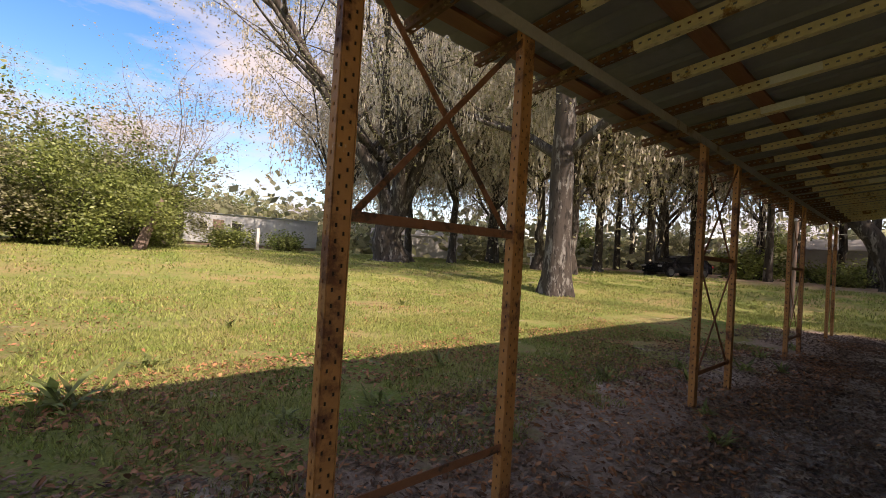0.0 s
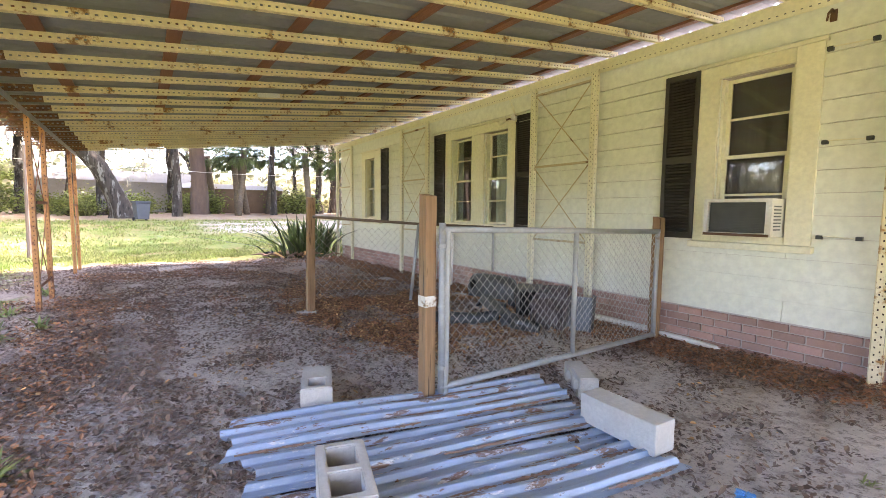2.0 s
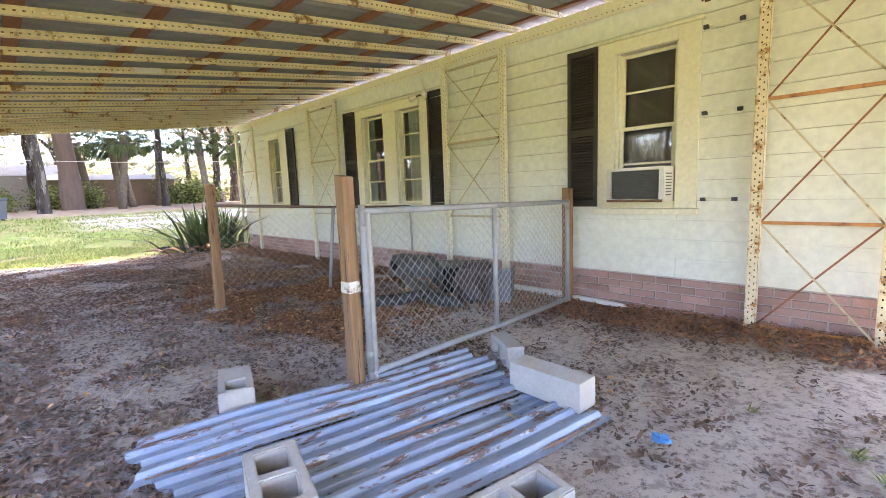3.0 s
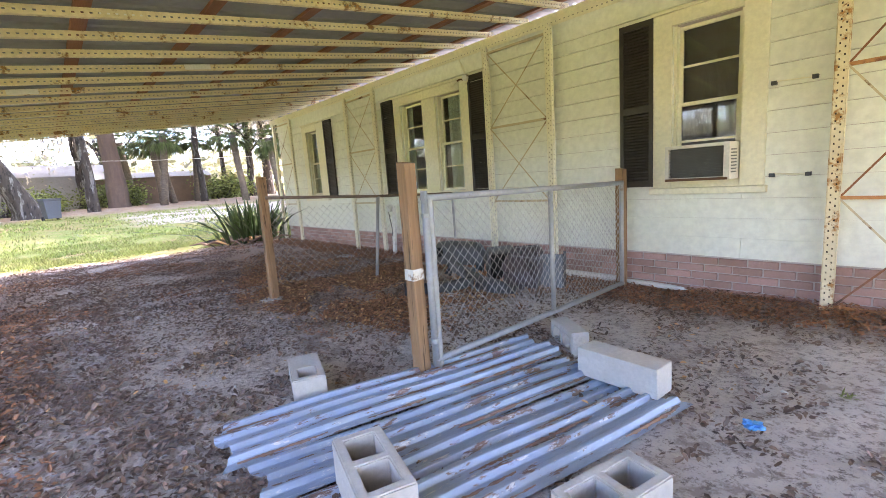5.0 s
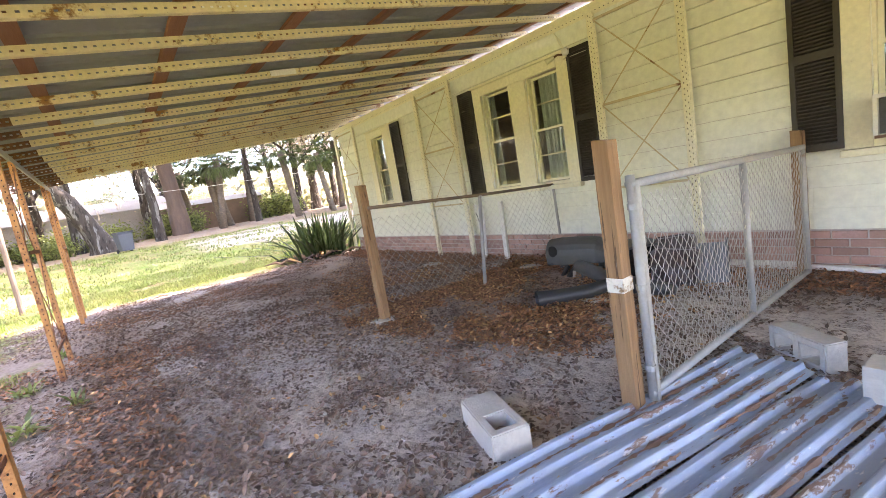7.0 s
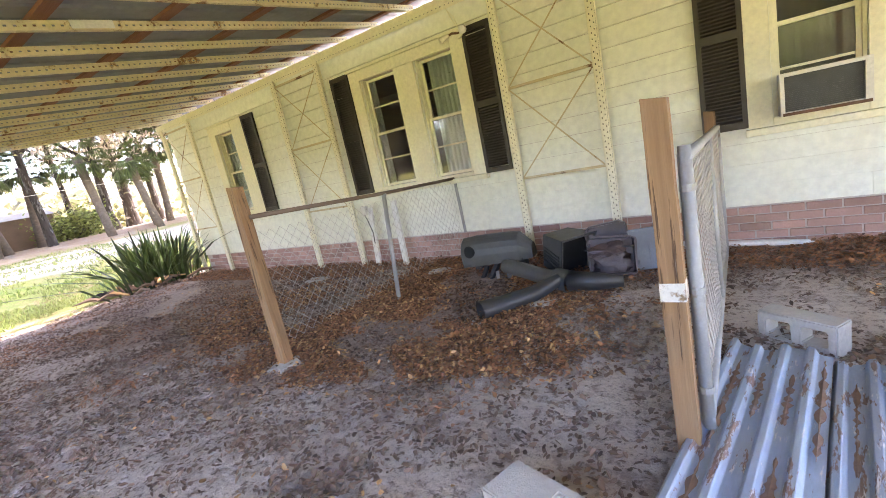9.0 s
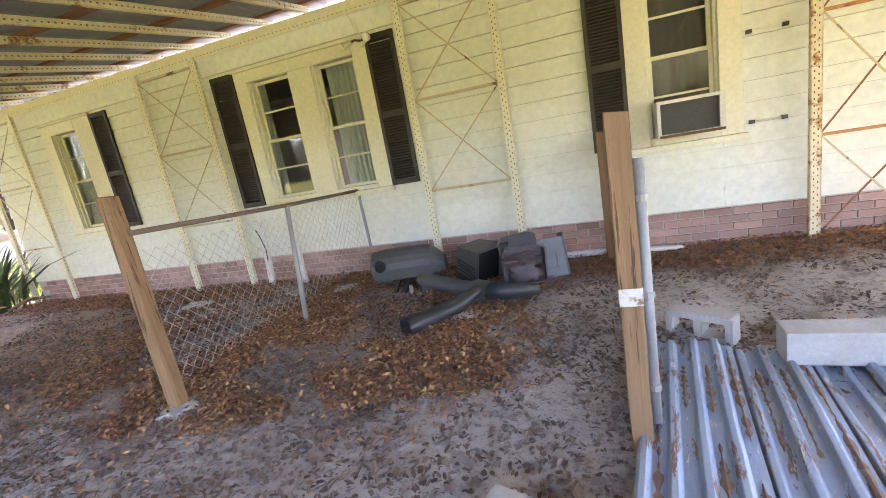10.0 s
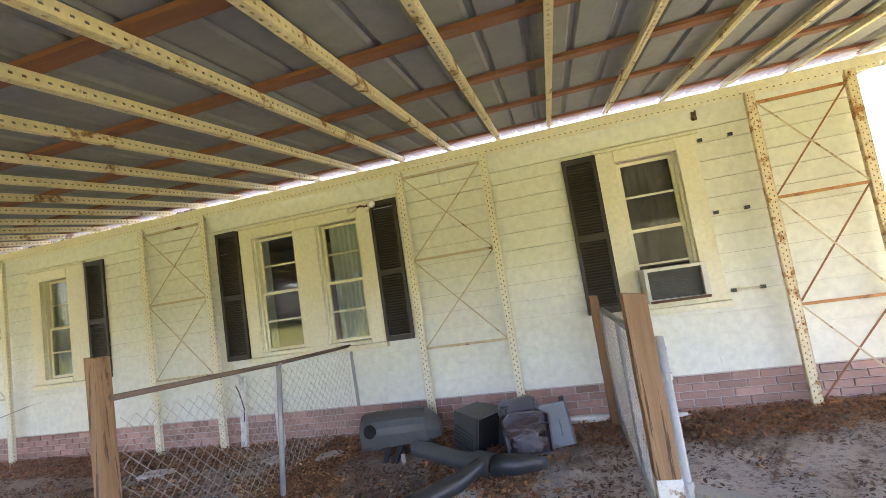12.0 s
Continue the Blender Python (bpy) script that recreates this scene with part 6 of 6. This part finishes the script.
# weeds: little rosettes by the posts and in the lawn
WEEDS = [(1.04, 3.98, 0.26), (1.62, 4.73, 0.14), (4.17, 6.0, 0.15), (2.8, 6.5, 0.12), (6.7, 7.9, 0.16), (2.1, 3.05, 0.10), (2.75, 3.0, 0.12), (4.12, 1.22, 0.12), (4.65, 1.45, 0.10), (4.95, 2.4, 0.12), (7.15, 1.45, 0.12),
         (6.85, 1.72, 0.14), (7.95, 1.85, 0.13), (2.15, -1.95, 0.035), (1.75, -1.76, 0.05), (1.66, -1.6, 0.05), (5.6, 1.9, 0.12), (3.3, 2.4, 0.1), (6.2, 2.2, 0.12), (9.3, 1.7, 0.12), (3.9, 3.6, 0.12), (0.5, 3.8, 0.22)]
weed_leaves = []
for x, y, k in WEEDS:
    n = 26
    a = rng.uniform(0, 2 * np.pi, n)
    ln = k * rng.uniform(0.6, 1.3, n)
    c = np.column_stack([x + rng.normal(0, 0.25 * k, n), y + rng.normal(0, 0.25 * k, n), np.full(n, ground_at(x, y))])
    d = np.column_stack([np.cos(a), np.sin(a), rng.uniform(0.3, 1.4, n)])
    sd = np.column_stack([-np.sin(a), np.cos(a), np.zeros(n)])
    w = (0.10 * ln)[:, None]
    q = np.stack([c, c + d * (0.45 * ln)[:, None] + sd * w, c + d * ln[:, None] - np.array([0, 0, 1]) * (0.35 * ln)[:, None], c + d * (0.45 * ln)[:, None] - sd * w], axis=1)
    weed_leaves.append(q)
tagged(part("weeds", quads_mesh("weeds", np.concatenate(weed_leaves), 4, M_LEAF2), M_LEAF2), "small green weed rosettes growing in sand and lawn", "weeds", kind="stuff")


def fallen(xy, size, lift, mat, name, label):
    """Curled dead leaves, each folded along its rib."""
    n = len(xy)
    z = heights(xy) + 0.004 + rng.uniform(0, 1, n) ** 2 * lift
    a = rng.uniform(0, 2 * np.pi, n)
    L = (size * rng.uniform(0.5, 1.35, n))[:, None]
    tl = rng.normal(0, 0.28, n)
    d = np.column_stack([np.cos(a), np.sin(a), tl])
    sd = np.column_stack([-np.sin(a), np.cos(a), rng.normal(0, 0.3, n)])
    c = np.column_stack([xy, z])
    up = np.zeros((n, 3))
    up[:, 2] = 1
    W = L * rng.uniform(0.16, 0.30, (n, 1))
    curl = L * rng.uniform(-0.05, 0.42, (n, 1))
    skew = L * rng.normal(0, 0.08, (n, 1))
    p0, p1 = c - d * L * 0.5, c + d * L * 0.5 + up * curl
    l1, l2 = c - d * L * 0.22 + sd * (W + skew * 0.5) + up * curl * 0.8, c + d * L * 0.2 + sd * (W * 0.95 + skew) + up * curl
    r1, r2 = c - d * L * 0.18 - sd * (W - skew * 0.5) + up * curl * 0.6, c + d * L * 0.24 - sd * (W * 0.9 - skew) + up * curl * 0.9
    # the two halves of a leaf share its rib
    v = np.stack([p0, l1, l2, p1, r2, r1], axis=1).reshape(-1, 3)
    me = bpy.data.meshes.new(name)
    i = np.arange(n) * 6
    f = np.concatenate([np.column_stack([i, i + 3, i + 2, i + 1]), np.column_stack([i, i + 5, i + 4, i + 3])])
    me.from_pydata(v.tolist(), [], f.tolist())
    me.materials.append(mat)
    return tagged(part(name, me, mat), label, "leaves", kind="stuff")


def zone(n, x0, x1, y0, y1, s, o, cut):
    xy = np.column_stack([rng.uniform(x0, x1, n), rng.uniform(y0, y1, n)])
    xy = xy[scatter_noise(xy, s, o) > cut]
    return xy[~((xy[:, 1] < WY + 0.03) & (xy[:, 0] > HX0) & (xy[:, 0] < HX1))]


pen = np.column_stack([rng.normal(6.1, 1.2, 90000), rng.normal(-1.75, 0.8, 90000)])
pen = pen[(pen[:, 1] > WY + 0.05) & (pen[:, 0] > 4.2) & (pen[:, 0] + 0.9 * (pen[:, 1] + 3.4) > 5.0) & (pen[:, 1] < -0.5 - 0.33 * np.abs(pen[:, 0] - 6.5))]
pen = pen[scatter_noise(pen, 1.3, 1) + 0.6 * scatter_noise(pen, 3.5, 2) > -0.02]
east = zone(16000, 7.5, 12.3, -1.2, 1.6, 0.8, 23, 0.05)
fallen(np.concatenate([pen, east, zone(13000, 4.3, 12.0, -3.4, -0.6, 0.9, 4, 0.0), zone(26000, 1.5, 12.1, -3.42, -2.8, 1.5, 6, -0.4)]), 0.029, 0.04, M_DEAD, "leaf_litter", "drift of brown dead oak leaves in the pen and along the wall")
fallen(np.concatenate([pen[:7000] + rng.normal(0, 0.08, (7000, 2)), zone(2200, 4.6, 11.5, -3.0, 0.4, 1.1, 9, 0.1), zone(2200, 2.5, 12, 0.6, 3.4, 1.1, 9, 0.1), zone(900, 2.5, 7, -2.6, 0.6, 1.9, 19, 0.15)]), 0.031, 0.045, M_DEADLIT, "pale_leaves", "pale tan dead leaves lying over the darker ones")
fallen(np.concatenate([zone(30000, -0.8, 12.6, 0.4, 3.0, 0.8, 12, -0.2), zone(42000, 3.0, 12.6, -3.0, 1.3, 1.6, 14, -0.1), zone(34000, 1.5, 9.0, -3.2, 1.5, 3.1, 17, 0.0), zone(5000, 7, 12.7, -1.5, 1.5, 0.7, 3, 0.0)]), 0.032, 0.012, M_DARKLEAF, "scattered_leaves", "dark dead leaves scattered over the sand under the carport")
fallen(np.concatenate([zone(30000, -1, 9, 0.9, 4.6, 0.8, 31, -0.2), zone(16000, -1, 16, 2.8, 10.0, 0.7, 20, -0.05), zone(1500, 12.3, 16, -5, 3, 0.7, 20, 0.0)]), 0.036, 0.018, M_DEAD, "lawn_leaves", "tan dead leaves scattered in the lawn grass")

# ---------------- pieces of the wall ----------------
zc, k = 0.30, 0
while zc < 2.40:
    z1 = min(zc + 0.165, 2.41)
    for a, b in spans(HX0, HX1, zc, z1):
        cuts = [a] + [c + 0.9 * (k % 3) for c in (3.0, 6.1, 9.2) if a + 0.3 < c + 0.9 * (k % 3) < b - 0.3] + [b]
        for p, q in zip(cuts, cuts[1:]):
            s, wave = Shape(), random.uniform(-0.002, 0.003)
            s.add([(p, WY - 0.011, zc + 0.004), (q - 0.0015, WY - 0.011, zc + 0.004), (q - 0.0015, WY + 0.017 + wave, zc + 0.004), (p, WY + 0.017, zc + 0.004),
                   (p, WY - 0.011, z1), (q - 0.0015, WY - 0.011, z1), (q - 0.0015, WY - 0.002, z1), (p, WY - 0.002, z1)],
                  [(3, 2, 1, 0), (4, 5, 6, 7), (0, 1, 5, 4), (1, 2, 6, 5), (2, 3, 7, 6), (3, 0, 4, 7)])
            part("siding_board", s, M_SIDING, wall)
    zc += 0.165
    k += 1
brick = Shape().box((0, -0.03, 0), (0.203, 0.0, 0.057)).mesh("brick", M_BRICK, bevel=0.003)
half = Shape().box((0, -0.03, 0), (0.0945, 0.0, 0.057)).mesh("brick", M_BRICK, bevel=0.003)
for c in range(6):
    x = HX0 + 0.002
    z = 0.295 - 0.067 * (c + 1)
    if c % 2:
        part("brick", half, M_BRICK, wall, m=pose(x, WY + 0.002, z))
        x += 0.1075
    while x + 0.203 < HX1:
        part("brick", brick, M_BRICK, wall, m=pose(x, WY + random.uniform(0, 0.003), z))
        x += 0.215
